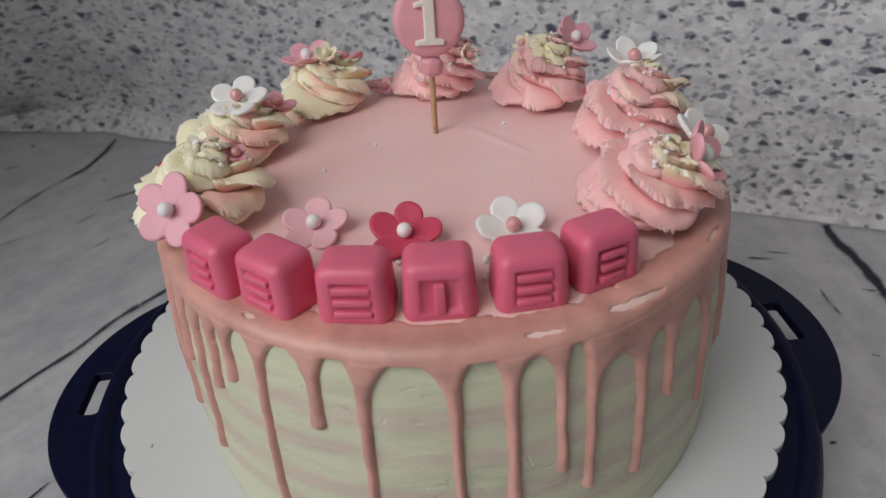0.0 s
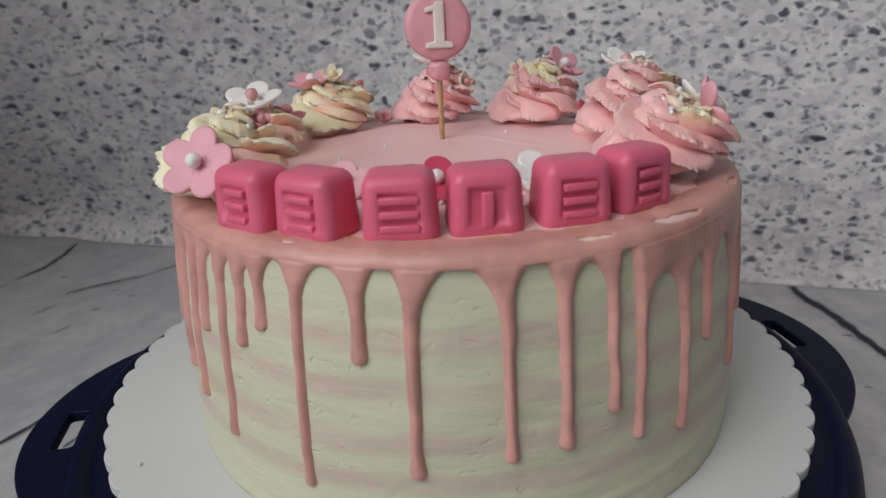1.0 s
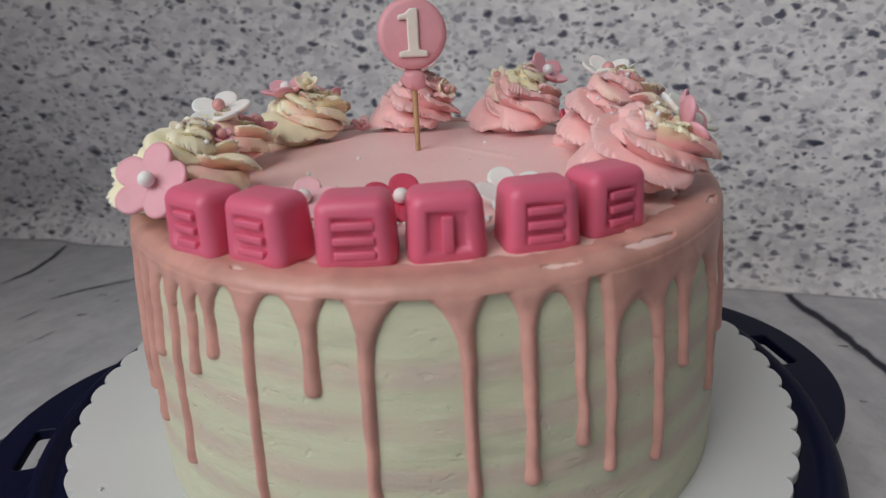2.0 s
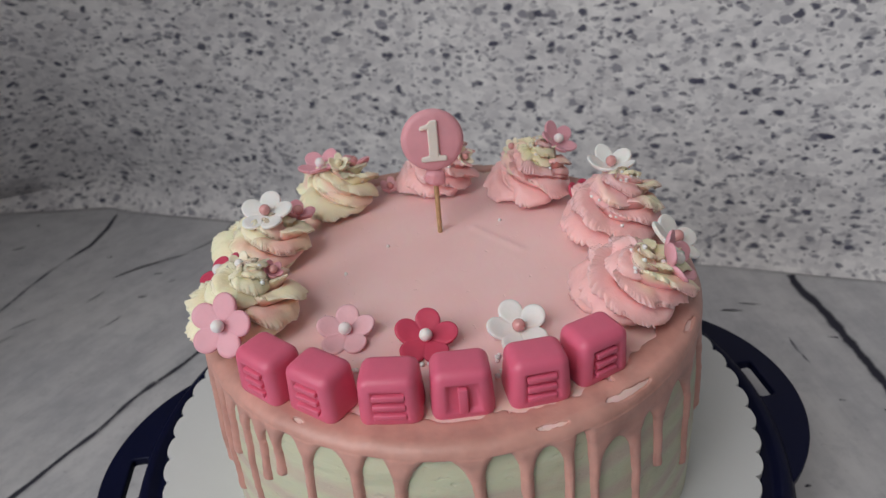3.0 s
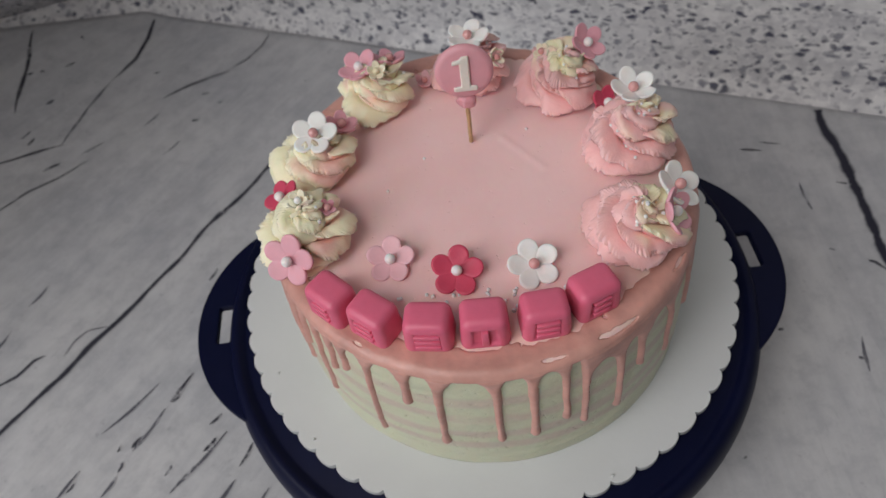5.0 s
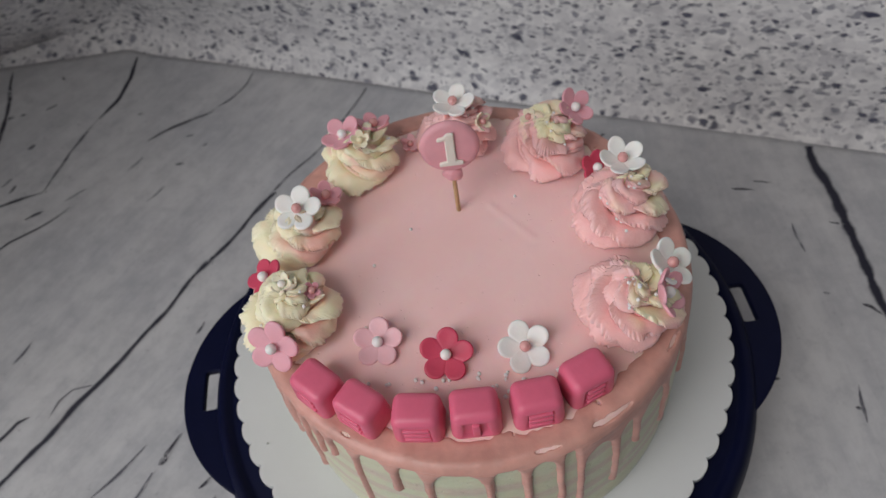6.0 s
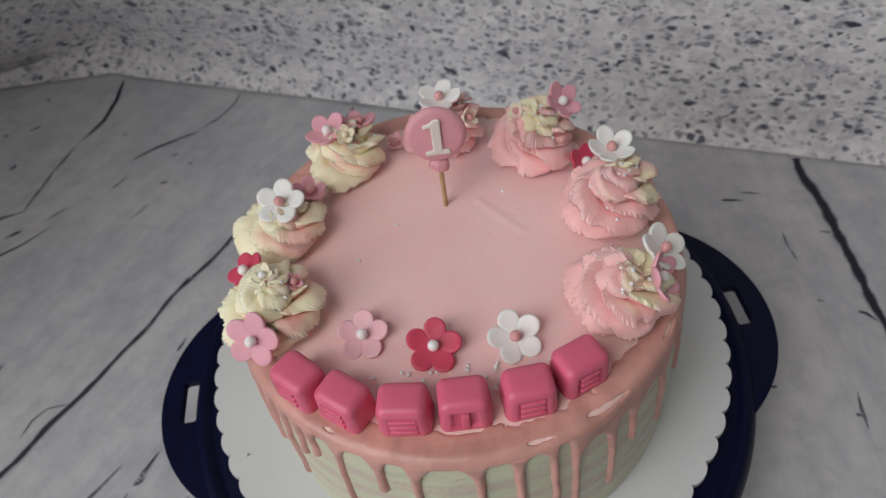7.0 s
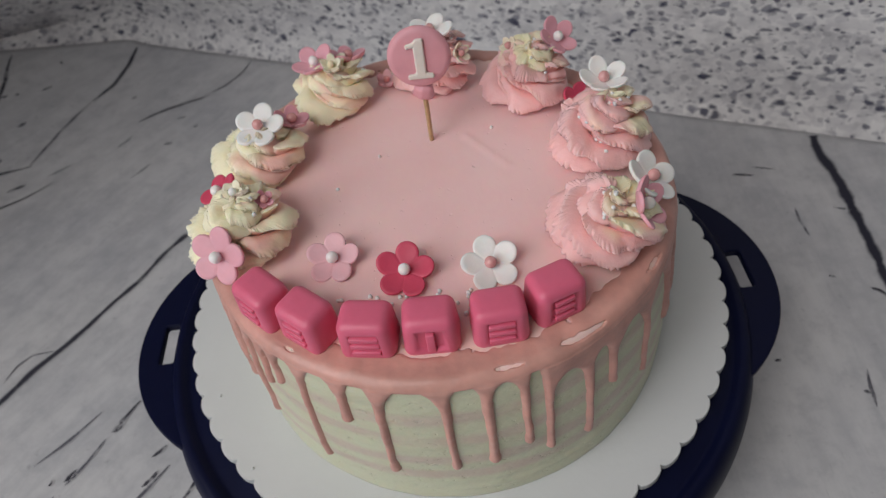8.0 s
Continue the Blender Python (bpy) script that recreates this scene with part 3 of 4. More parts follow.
# ---- cake ----
CAKE = Vector((-0.0002, -0.0202, BOARD_Z))
CAKE_R, CAKE_H, EDGE_R = 0.1004, 0.0932, 0.0032
cake = thing("drip_cake", CAKE, "round mint and pink striped buttercream cake with pink drip glaze", "cake")


def side_radius(z, a):
    """Radius of the iced side at a height over the board."""
    n = 0.0006 * noise.noise((3 * math.cos(a), 3 * math.sin(a), z * 90)) + 0.00025 * noise.noise((9 * math.cos(a), 9 * math.sin(a), z * 300))
    scrape = (a + math.radians(70) + math.pi) % (2 * math.pi) - math.pi
    n += 0.0009 * math.exp(-((z - 0.0115 - 0.006 * scrape) / 0.0011) ** 2 - (scrape / 0.38) ** 4)
    k = min(1, z / CAKE_H)
    return CAKE_R + 0.0060 * (1 - k) + 0.0014 * math.sin(math.pi * k) + n


def dip(x, y):
    """How far the cake's top has sunk towards its rim."""
    k = min(1.0, max(0.0, (math.hypot(x, y) - 0.060) / 0.028))
    return 0.0018 * k * k * (3 - 2 * k)


def lean(bm):
    """The cake stands a little crooked and its rim has sunk: its foot lies further back than its top."""
    for v in bm.verts:
        v.co.z -= dip(v.co.x, v.co.y) * min(1.0, max(0.0, (v.co.z - 0.055) / 0.03))
        k = max(0.0, 1 - v.co.z / CAKE_H)
        v.co.x += 0.0006 * k
        v.co.y += 0.0012 * k
    return bm


NA = 420
angles = [2 * math.pi * i / NA for i in range(NA)]
rows = [[(0.3 * CAKE_R * math.cos(a), 0.3 * CAKE_R * math.sin(a), 0.0) for a in angles]]
for z in [0.0, 0.0004] + list(np.linspace(0.002, CAKE_H - EDGE_R, 60)):
    foot = 0.0015 if z == 0.0 else 0.0
    rows.append([((side_radius(z, a) - foot) * math.cos(a), (side_radius(z, a) - foot) * math.sin(a), z) for a in angles])
for k in range(1, 7):
    t = k / 6 * math.pi / 2
    z = CAKE_H - EDGE_R + EDGE_R * math.sin(t)
    rows.append([((side_radius(CAKE_H - EDGE_R, a) - EDGE_R * (1 - math.cos(t))) * math.cos(a), (side_radius(CAKE_H - EDGE_R, a) - EDGE_R * (1 - math.cos(t))) * math.sin(a), z) for a in angles])
rows.append([(0.07 * math.cos(a), 0.07 * math.sin(a), CAKE_H - 0.006) for a in angles])
part("striped_side", lean(grid(rows, True)), M_FROST, cake, "mint green buttercream with dusty pink bands")

rows = []
for r in np.linspace(0.0, CAKE_R - EDGE_R, 60):
    row = []
    for a in angles[::3]:
        x, y = r * math.cos(a), r * math.sin(a)
        z = CAKE_H + 0.0006 + 0.0004 * noise.noise((x * 25, y * 25, 2)) + 0.0002 * noise.noise((x * 90, y * 45, 7))
        d = (x - 0.024) * 0.78 + (y - 0.015) * 0.62
        if abs((x - 0.024) * 0.62 - (y - 0.015) * 0.78) < 0.016:
            z += 0.0005 * math.exp(-(d / 0.0012) ** 2)
        row.append((x, y, z))
    rows.append(row)
for t in np.linspace(math.pi / 2, 0.35, 9)[1:]:
    k = (t - 0.35) / (math.pi / 2 - 0.35)
    rows.append([((side_radius(CAKE_H - EDGE_R, a) - EDGE_R + (EDGE_R + 0.0006 * k + 0.0001) * math.cos(t)) * math.cos(a),
                  (side_radius(CAKE_H - EDGE_R, a) - EDGE_R + (EDGE_R + 0.0006 * k + 0.0001) * math.cos(t)) * math.sin(a),
                  CAKE_H - EDGE_R + (EDGE_R + 0.0006 * k + 0.0001) * math.sin(t)) for a in angles[::3]])
part("cream_top", lean(grid(rows, True)), M_TOP, cake, "smooth pale pink buttercream")

# drips: angle round from the front, height of the tip over the table
DRIPS = [(-82, 0.112), (-74, 0.118), (-66.5, 0.106), (-60.0, 0.1000), (-55.6, 0.1275), (-49.5, 0.0944), (-44.3, 0.1291), (-39.7, 0.1369), (-32.4, 0.0883), (-22.0, 0.1319), (-14.0, 0.0972), (0.1, 0.1016),
         (8.7, 0.1032), (16.8, 0.1113), (21.8, 0.0995), (32.1, 0.0947), (39.0, 0.1203), (51.5, 0.1000), (64.5, 0.1098), (72, 0.094), (81, 0.100)]
VALLEYS = [(-90, 0.155), (-62, 0.155), (-48.6, 0.1560), (-43, 0.1545), (-37.3, 0.1590), (-30.4, 0.1612), (-24, 0.1580), (-18.2, 0.1605), (-7.9, 0.1612), (4.0, 0.1612), (12.5, 0.158),
           (19.0, 0.1605), (26.0, 0.1495), (35.0, 0.1510), (45, 0.152), (60, 0.154), (90, 0.155)]
rng = random.Random(11)
a = 86.0
while a < 272:
    DRIPS.append((a, rng.choice((0.092, 0.1, 0.11, 0.125, 0.135)) + rng.uniform(-0.004, 0.004)))
    a += rng.uniform(5.5, 11)
DRIPS = sorted(((d[0] + 180) % 360 - 180, d[1] - 0.0014 - BOARD_Z) for d in DRIPS)
drip_w = [rng.uniform(0.0015, 0.0018) + (0.0010 if 74 < d[0] < 78 else 0) for d in DRIPS]
# bare patches on the shoulder: angle, place on the curve, half length, half width
BARE = [(31, 1.10, 0.0085, 0.0009), (34.5, 0.95, 0.0045, 0.0007), (14.5, 1.15, 0.0050, 0.0006), (-34, 1.3, 0.0022, 0.0005), (56, 1.05, 0.0045, 0.0007)]
NG = 1300
prof = [(None, z) for z in np.linspace(0.011, CAKE_H - EDGE_R, 135)]
prof += [(t, None) for t in np.linspace(0, math.pi / 2, 25)[1:]]
prof += [(-r, None) for r in np.linspace(CAKE_R - EDGE_R - 0.0012, 0.078, 30)]
ga = np.array([2 * math.pi * i / NG - math.pi for i in range(NG)])
gaps = []
for k, (a0, tip0) in enumerate(DRIPS):
    a1, tip1 = DRIPS[(k + 1) % len(DRIPS)]
    a1 += 360 if a1 < a0 else 0
    mid = (a0 + a1) / 2
    top = min(0.1592, np.interp((mid + 180) % 360 - 180, [v[0] for v in VALLEYS], [v[1] - 0.0015 for v in VALLEYS])) - BOARD_Z
    half = radians(a1 - a0) / 2 * CAKE_R
    tall = max(0.003, min(0.020, 1.5 * half, top - max(tip0, tip1) - 0.002))
    gaps.append((radians(mid), half, top, tall, tip0, tip1, drip_w[k], drip_w[(k + 1) % len(DRIPS)]))


def glaze_cover(z):
    """Signed reach of the glaze over the side at height z: above zero it covers. Arches open between the drips."""
    best = np.full(NG, -0.01)
    for k, (mid, half, top, tall, tip0, tip1, w0, w1) in enumerate(gaps):
        u = ((ga - mid + math.pi) % (2 * math.pi) - math.pi) * CAKE_R
        inside = np.abs(u) <= half + 1e-6
        if not inside.any():
            continue
        wob = 0.0004 * noise.noise((k * 5.1, z * 120, 0))
        foot = top - tall
        d = np.full(NG, -0.01)
        for sign, tip, w in ((-1, tip0, w0), (1, tip1, w1)):
            side = u * sign >= 0
            fat = w * (1 + 0.30 * math.exp(-((z - tip - w) / 0.004) ** 2) + 0.25 * max(0, 1 - (foot - z) / 0.03))
            if z > foot:
                gap = max(0.0006, half - fat - wob)
                e = np.hypot(np.abs(u) / gap, (z - foot) / tall)
                dd = (e - 1) * min(gap, tall)
            else:
                low = max(0.0, tip + w - z)
                dd = fat - wob - np.hypot(half - np.abs(u), low)
            d = np.where(side, dd, d)
        best = np.where(inside, d, best)
    return best


rows = []
for t, z in prof:
    row = []
    if t is None:
        cover = glaze_cover(z)
    for i in range(NG):
        a = ga[i] - math.pi / 2
        ca, sa = math.cos(a), math.sin(a)
        if t is None:
            d = cover[i]
            e = min(1.0, max(0.0, d / 0.0026))
            th = -0.0007 if d <= 0 else -0.0004 + 0.0024 * math.sqrt(1 - (1 - e) ** 2)
            r = side_radius(z, a) + th
            row.append((r * ca, r * sa, z))
        elif t >= 0:
            bare = 0.0
            for pa, pt, pl, pw in BARE:
                du = ((ga[i] - radians(pa) + math.pi) % (2 * math.pi) - math.pi) * CAKE_R
                dv = (t - pt) * EDGE_R + 0.06 * du
                wob = 1 + 0.9 * noise.noise((du * 450, dv * 600, pa))
                bare = max(bare, min(1.0, max(0.0, 2.2 * (wob + 0.2 - (du / pl) ** 2 - (dv / pw) ** 2))))
            lump = 0.0012 + 0.0005 * noise.noise((14 * ca, 14 * sa, 4))
            r = side_radius(CAKE_H - EDGE_R, a) - EDGE_R * (1 - math.cos(t)) + (lump * (1 - math.cos(t)) + 0.0017 * math.cos(t)) * math.cos(t)
            flush = side_radius(CAKE_H - EDGE_R, a) - EDGE_R * (1 - math.cos(t))
            r, lump = r + (flush - 0.0002 - r) * bare, lump + (-0.0004 - lump) * bare
            row.append((r * ca, r * sa, CAKE_H - EDGE_R + (EDGE_R + lump) * math.sin(t)))
        else:
            rim = 0.0890 + 0.0022 * noise.noise((5 * ca, 5 * sa, 9)) + 0.002 * noise.noise((22 * ca, 22 * sa, 2))
            patch = noise.noise((40 * ca, 40 * sa, -t * 260))
            d = -t - rim - (0.003 if patch > 0.55 else 0.0)
            e = min(1.0, max(0.0, d / 0.003))
            lump = 0.0012 + 0.0005 * noise.noise((14 * ca, 14 * sa, 4))
            th = -0.0012 if d <= 0 else -0.0004 + (lump + 0.0004) * math.sqrt(1 - (1 - e) ** 2)
            row.append((-t * ca, -t * sa, CAKE_H + th))
    rows.append(row)
bm = grid(rows, True)
# leave away what lies wholly under the icing
hidden = []
for f in bm.faces:
    keep = False
    for v in f.verts:
        r = math.hypot(v.co.x, v.co.y)
        if v.co.z > CAKE_H - EDGE_R - 0.0001:
            keep |= r > CAKE_R - EDGE_R - 0.001 or v.co.z > CAKE_H - 0.0008
        else:
            keep |= r > side_radius(v.co.z, math.atan2(v.co.y, v.co.x)) - 0.0005
    if not keep:
        hidden.append(f)
bmesh.ops.delete(bm, geom=hidden, context="FACES")
part("drip_glaze", lean(bm), M_GLAZE, cake, "dusty pink glaze running down in drips")
TOP = CAKE.z + CAKE_H + 0.0006


# ---- piped rosettes ----
# one rib of the star nozzle, from its crease over the broad face to the torn lip and back under it: share of the rib, reach
RIB = ((0.0, 0.50), (0.07, 0.62), (0.18, 0.73), (0.33, 0.82), (0.50, 0.885), (0.66, 0.94), (0.80, 0.99), (0.93, 1.06), (1.03, 1.14), (1.08, 1.17), (1.10, 1.13), (1.06, 1.02), (1.01, 0.86), (0.985, 0.70), (0.985, 0.57))


def rosette(x, y, radius, height, start, cream, seed, label, ruffle=0.15, ribs=6, turns=1.9, bag=0.0, twist=0.6):
    """One piped swirl: a rope with leaning ribs that winds round and up, its ribs turning over as it goes, their lips torn."""
    rng = random.Random(seed)
    ob = thing("buttercream_rosette", (x, y, TOP - 0.0020), label, "buttercream rosette", "rosettes round the cake top")
    mat = ROSE_MATS["cream" if cream > 0.5 else "pink"]
    seats = []
    ns = int(turns * 380)
    rib_size = [rng.uniform(0.86, 1.12) for _ in range(ribs)]
    rib_tone = [rng.uniform(-0.35, 0.35) for _ in range(ribs)]
    rows, tones = [], []
    radius *= 0.965
    height *= 1.05
    thick0 = 0.52 * radius
    for i in range(ns + 1):
        f = i / ns
        az = radians(start) + 2 * math.pi * turns * f
        thick = thick0 * (1 - 0.50 * f ** 1.3) * min(1.0, 0.45 + 9 * f) * min(1.0, 0.10 + 7.0 * (1 - f))
        rho = (radius - thick0) * (1 - f) ** 0.85 * (1 + 0.05 * noise.noise((f * 9, seed, 0)))
        zc = thick0 * 0.30 + (height - thick0 * 0.62) * f ** 1.05
        out = Vector((math.cos(az), math.sin(az), 0))
        mid = out * rho + Vector((0, 0, zc))
        row = []
        for k in range(ribs):
            sway = noise.noise((f * turns * 5, k * 7.3, seed)) + 0.5 * noise.noise((f * turns * 12, k * 3.1, seed + 5)) + 0.22 * noise.noise((f * turns * 24, k * 1.7, seed + 11))
            for share, deep in RIB:
                reach = max(deep, 0.40 + 0.42 * f)
                psi = 2 * math.pi * (k + share) / ribs
                lip = max(0.0, (reach - 0.80) / 0.2)
                phi = radians(95) - psi - 2 * math.pi * turns * f * twist - 0.6 * lip * ruffle * sway
                g = reach * (1 + (rib_size[k] - 1) * lip) * (1 + ruffle * 0.9 * sway * max(0.0, (reach - 0.6) / 0.4))
                r = thick * min(g, 1.42 - 0.48 * f) * 1.08
                if reach > 1.0:
                    tooth = (i / 4.6 + 4.5 * noise.noise((i * 0.055, k * 5.7, seed + 2))) % 1.0
                    ragged = max(0.0, 0.55 + 1.3 * noise.noise((i * 0.033, k * 2.9, seed + 9)))
                    r -= (0.0020 * ragged * (1 - tooth) + 0.0022 * max(0.0, noise.noise((i * 0.33, k * 6.1, seed + 7))) + 0.0030 * max(0.0, noise.noise((i * 0.066, k * 4.1, seed + 4)) - 0.12)) * min(1.0, (reach - 1.0) / 0.13) ** 2 * (0.4 + 0.6 * thick / thick0)
                rise = math.sin(phi)
                q = mid + out * (r * math.cos(phi)) + Vector((0, 0, r * (1.05 if rise > 0 else 0.42) * rise))
                q += Vector((noise.noise(q * 260), noise.noise(q * 260 + Vector((9, 0, 0))), noise.noise(q * 260 + Vector((0, 9, 0))))) * 0.00022
                q += Vector((noise.noise(q * 75 + Vector((seed, 0, 0))), noise.noise(q * 75 + Vector((0, seed, 4))), 0.6 * noise.noise(q * 75 + Vector((3, 0, seed))))) * 0.0016
                if q.z < 0.0004:
                    q += out * min(0.0022, 0.35 * (0.0004 - q.z)) * max(0.0, math.cos(phi))
                    q.z = 0.0002 + 0.0003 * reach
                    q += out * 0.0011 * noise.noise((i * 0.21, k * 2.3, seed + 6)) * max(0.0, math.cos(phi))
                row.append(q)
                if 0.4 < reach < 0.95 and q.z > height * 0.42 and math.sin(phi) > 0.2:
                    seats.append(Vector((x, y, TOP - 0.0020)) + q)
                turn = 0.5 + 0.5 * math.cos(psi - radians(bag))
                n = noise.noise((q.x * 70, q.y * 70, q.z * 70 + seed))
                t = cream + (0.95 if cream > 0.5 else 0.6) * (turn - 0.5) + 0.45 * n + 0.8 * rib_tone[k] + 0.12 * (q.x / radius) * (-1 if cream > 0.5 else 2.8)
                t += 0.10 * lip if cream > 0.5 else 1.0 * (q.z / height - 0.62)
                tones.append(min(1, max(0, 0.5 + (t - 0.5) * 2.4)))
        rows.append(row)
    m = len(rows[0])
    cuts = [0, int(ns * 0.95 / turns), int(ns * 1.55 / turns), ns]
    for name, lo, hi in zip(("base_coil", "upper_coil", "tip"), cuts, cuts[1:]):
        bm = grid(rows[lo:hi + 1], True)
        bm.verts.ensure_lookup_table()
        for end in (0, hi - lo):
            if (lo, end) == (0, 0) or hi == ns and end:
                bm.faces.new([bm.verts[end * m + j] for j in range(m)])
        bmesh.ops.recalc_face_normals(bm, faces=bm.faces)
        me = mesh_of(name, bm, mat)
        layer = me.attributes.new("tone", "FLOAT", "POINT")
        layer.data.foreach_set("value", tones[lo * m:(hi + 1) * m])
        new(name, me).parent = ob
    return ob, seats


ROSETTES = [
    (-0.0765, -0.0475, 0.0240, 0.0270, 120, 0.84, 3, "cream and pink piped buttercream rosette beside the raspberry cubes", 0.42, 8, 2.0, 20, 0.9),
    (-0.0755, -0.0010, 0.0238, 0.0215, 110, 0.90, 8, "cream piped buttercream rosette with pink folds under a white blossom", 0.34, 7, 1.9, 70, 0.9),
    (-0.0470, 0.0420, 0.0234, 0.0225, 90, 0.90, 14, "cream piped buttercream rosette with pink folds under a pink blossom", 0.34, 8, 2.0, 120, 0.9),
    (0.0040, 0.0530, 0.0216, 0.0265, 90, -0.10, 21, "pink piped buttercream rosette behind the round topper", 0.44, 9, 2.2, 40, 0.9),
    (0.0485, 0.0360, 0.0250, 0.0275, 80, 0.30, 27, "pink ruffled buttercream rosette with a cream tip", 0.62, 8, 2.0, 10, 0.9),
    (0.0745, -0.0100, 0.0250, 0.0310, 60, 0.10, 33, "tall pink buttercream rosette with cream edges", 0.42, 8, 2.1, 60, 0.9),
    (0.0680, -0.0606, 0.0252, 0.0255, 60, 0.15, 41, "broad pink buttercream rosette with a cream heart", 0.34, 8, 1.9, 90, 1.0),
]
pearl_seats = []
for spec in ROSETTES:
    ob, seats = rosette(*spec)
    pearl_seats.append(seats)


# ---- sugar blossoms ----
def sphere(bm, centre, r, u=14, v=9):
    bmesh.ops.create_uvsphere(bm, u_segments=u, v_segments=v, radius=r, matrix=Matrix.Translation(centre))


def blossom(centre, normal, radius, mat, pearl_mat, label, group, spin=0.0, cup=0.22, pearl=0.0024):
    """A five-petalled cutter blossom with a pearl; centre is the pearl's middle."""
    n = Vector(normal).normalized()
    base = Vector(centre) - n * (pearl * 0.75 + 0.0004)
    ob = thing("sugar_blossom", Matrix.Translation(base) @ facing(n, spin), label, "sugar flower", group)
    d, rho = 0.60 * radius, 0.392 * radius
    na, thick = 100, 0.0019
    outline = []
    for i in range(na):
        f = 2 * math.pi * i / na
        al = (f + math.pi / 5) % (2 * math.pi / 5) - math.pi / 5
        outline.append((f, d * math.cos(al) + math.sqrt(max(0, rho * rho - (d * math.sin(al)) ** 2))))

    def level(s, lift):
        row = []
        for f, r in outline:
            q = r * s
            al = (f + math.pi / 5) % (2 * math.pi / 5) - math.pi / 5
            z = cup * radius * (q / radius) ** 2 + 0.05 * radius * math.cos(f * 2 + spin) * (q / radius) ** 2 - 0.02 * radius * math.exp(-((abs(al) - math.pi / 5) / 0.10) ** 2) * s
            row.append((q * math.cos(f), q * math.sin(f), z + lift))
        return row

    rows = [level(s, 0) for s in (0.0, 0.3, 0.6, 0.85)] + [level(0.95, -0.0001), level(0.99, -0.0005), level(1.0, -0.001), level(0.98, -0.0016)] + [level(s, -thick) for s in (0.92, 0.5, 0.0)]
    part("petals", grid(rows, True), mat, ob)
    bm = bmesh.new()
    sphere(bm, (0, 0, pearl * 0.75 + 0.0004), pearl, 20, 12)
    part("pearl", bm, pearl_mat, ob, "glossy sugar pearl centre")
    return ob


G1, G2 = "blossoms in front of the cubes", "blossoms on the rosettes"
blossom((-0.041, -0.065, 0.1678), (-0.05, -0.34, 0.92), 0.0112, M_PALE, M_PEARL_W, "pale pink sugar blossom leaning on the cake top", G1, 20)
blossom((-0.012, -0.075, 0.1688), (0.0, -0.36, 0.92), 0.0118, M_RASP, M_PEARL_W, "raspberry pink sugar blossom with a white pearl on the cake top", G1, 8)
blossom((0.021, -0.075, 0.1686), (0.06, -0.40, 0.91), 0.0116, M_WHITE, M_PEARL_P, "white sugar blossom with a pink pearl on the cake top", G1, 25)
blossom((-0.0842, -0.0682, 0.1772), (-0.25, -0.78, 0.58), 0.0122, M_PINK, M_PEARL_W, "pink sugar blossom stuck upright to a cream rosette", G2, 12, 0.12)
blossom((-0.0910, -0.0310, 0.1775), (-0.45, -0.15, 0.88), 0.0100, M_RASP, M_PEARL_W, "raspberry sugar blossom half hidden behind the cream rosette", G2, 30)
blossom((-0.075, -0.001, 0.1865), (-0.05, -0.30, 0.95), 0.0117, M_WHITE, M_PEARL_P, "white sugar blossom with pink pearl on a cream rosette", G2, 15)
blossom((-0.055, 0.045, 0.1855), (-0.15, -0.08, 0.98), 0.0110, M_PINK, M_PEARL_W, "pink sugar blossom with a white pearl on a cream rosette", G2, 40, 0.4)
blossom((0.002, 0.052, 0.1918), (-0.02, -0.05, 1.0), 0.0112, M_WHITE, M_PEARL_P, "white sugar blossom behind the round topper", G2, 18, 0.35)
blossom((0.0615, 0.0420, 0.1868), (0.45, -0.40, 0.80), 0.0100, M_PINK, M_PEARL_W, "pink sugar blossom on the ruffled pink rosette", G2, 5, 0.45)
blossom((0.0752, 0.0015, 0.1915), (0.02, -0.12, 1.0), 0.0106, M_WHITE, M_PEARL_P, "white sugar blossom on the tall pink rosette", G2, 22, 0.5)
blossom((0.0803, -0.0655, 0.1832), (0.80, -0.34, 0.50), 0.0104, M_PINK, M_PEARL_W, "pink sugar blossom pressed into the broad pink rosette", G2, 60, 0.5)
blossom((0.085, -0.052, 0.1840), (0.50, -0.20, 0.85), 0.0112, M_WHITE, M_PEARL_P, "white sugar blossom behind the broad pink rosette", G2, 33, 0.3)

blossom((0.0690, 0.0185, 0.1672), (0.35, -0.45, 0.80), 0.0092, M_RASP, M_PEARL_W, "raspberry sugar blossom wedged between two pink rosettes", G2, 48, 0.4)
blossom((-0.0400, 0.0560, 0.1800), (0.1, 0.3, 0.9), 0.0095, M_PINK, M_PEARL_P, "pink sugar blossom half hidden behind a cream rosette", G2, 20, 0.5)
blossom((-0.0640, 0.0135, 0.1772), (0.3, 0.1, 0.9), 0.0084, M_PINK, M_PEARL_P, "pink sugar blossom half hidden behind the white blossom", G2, 65, 0.5)

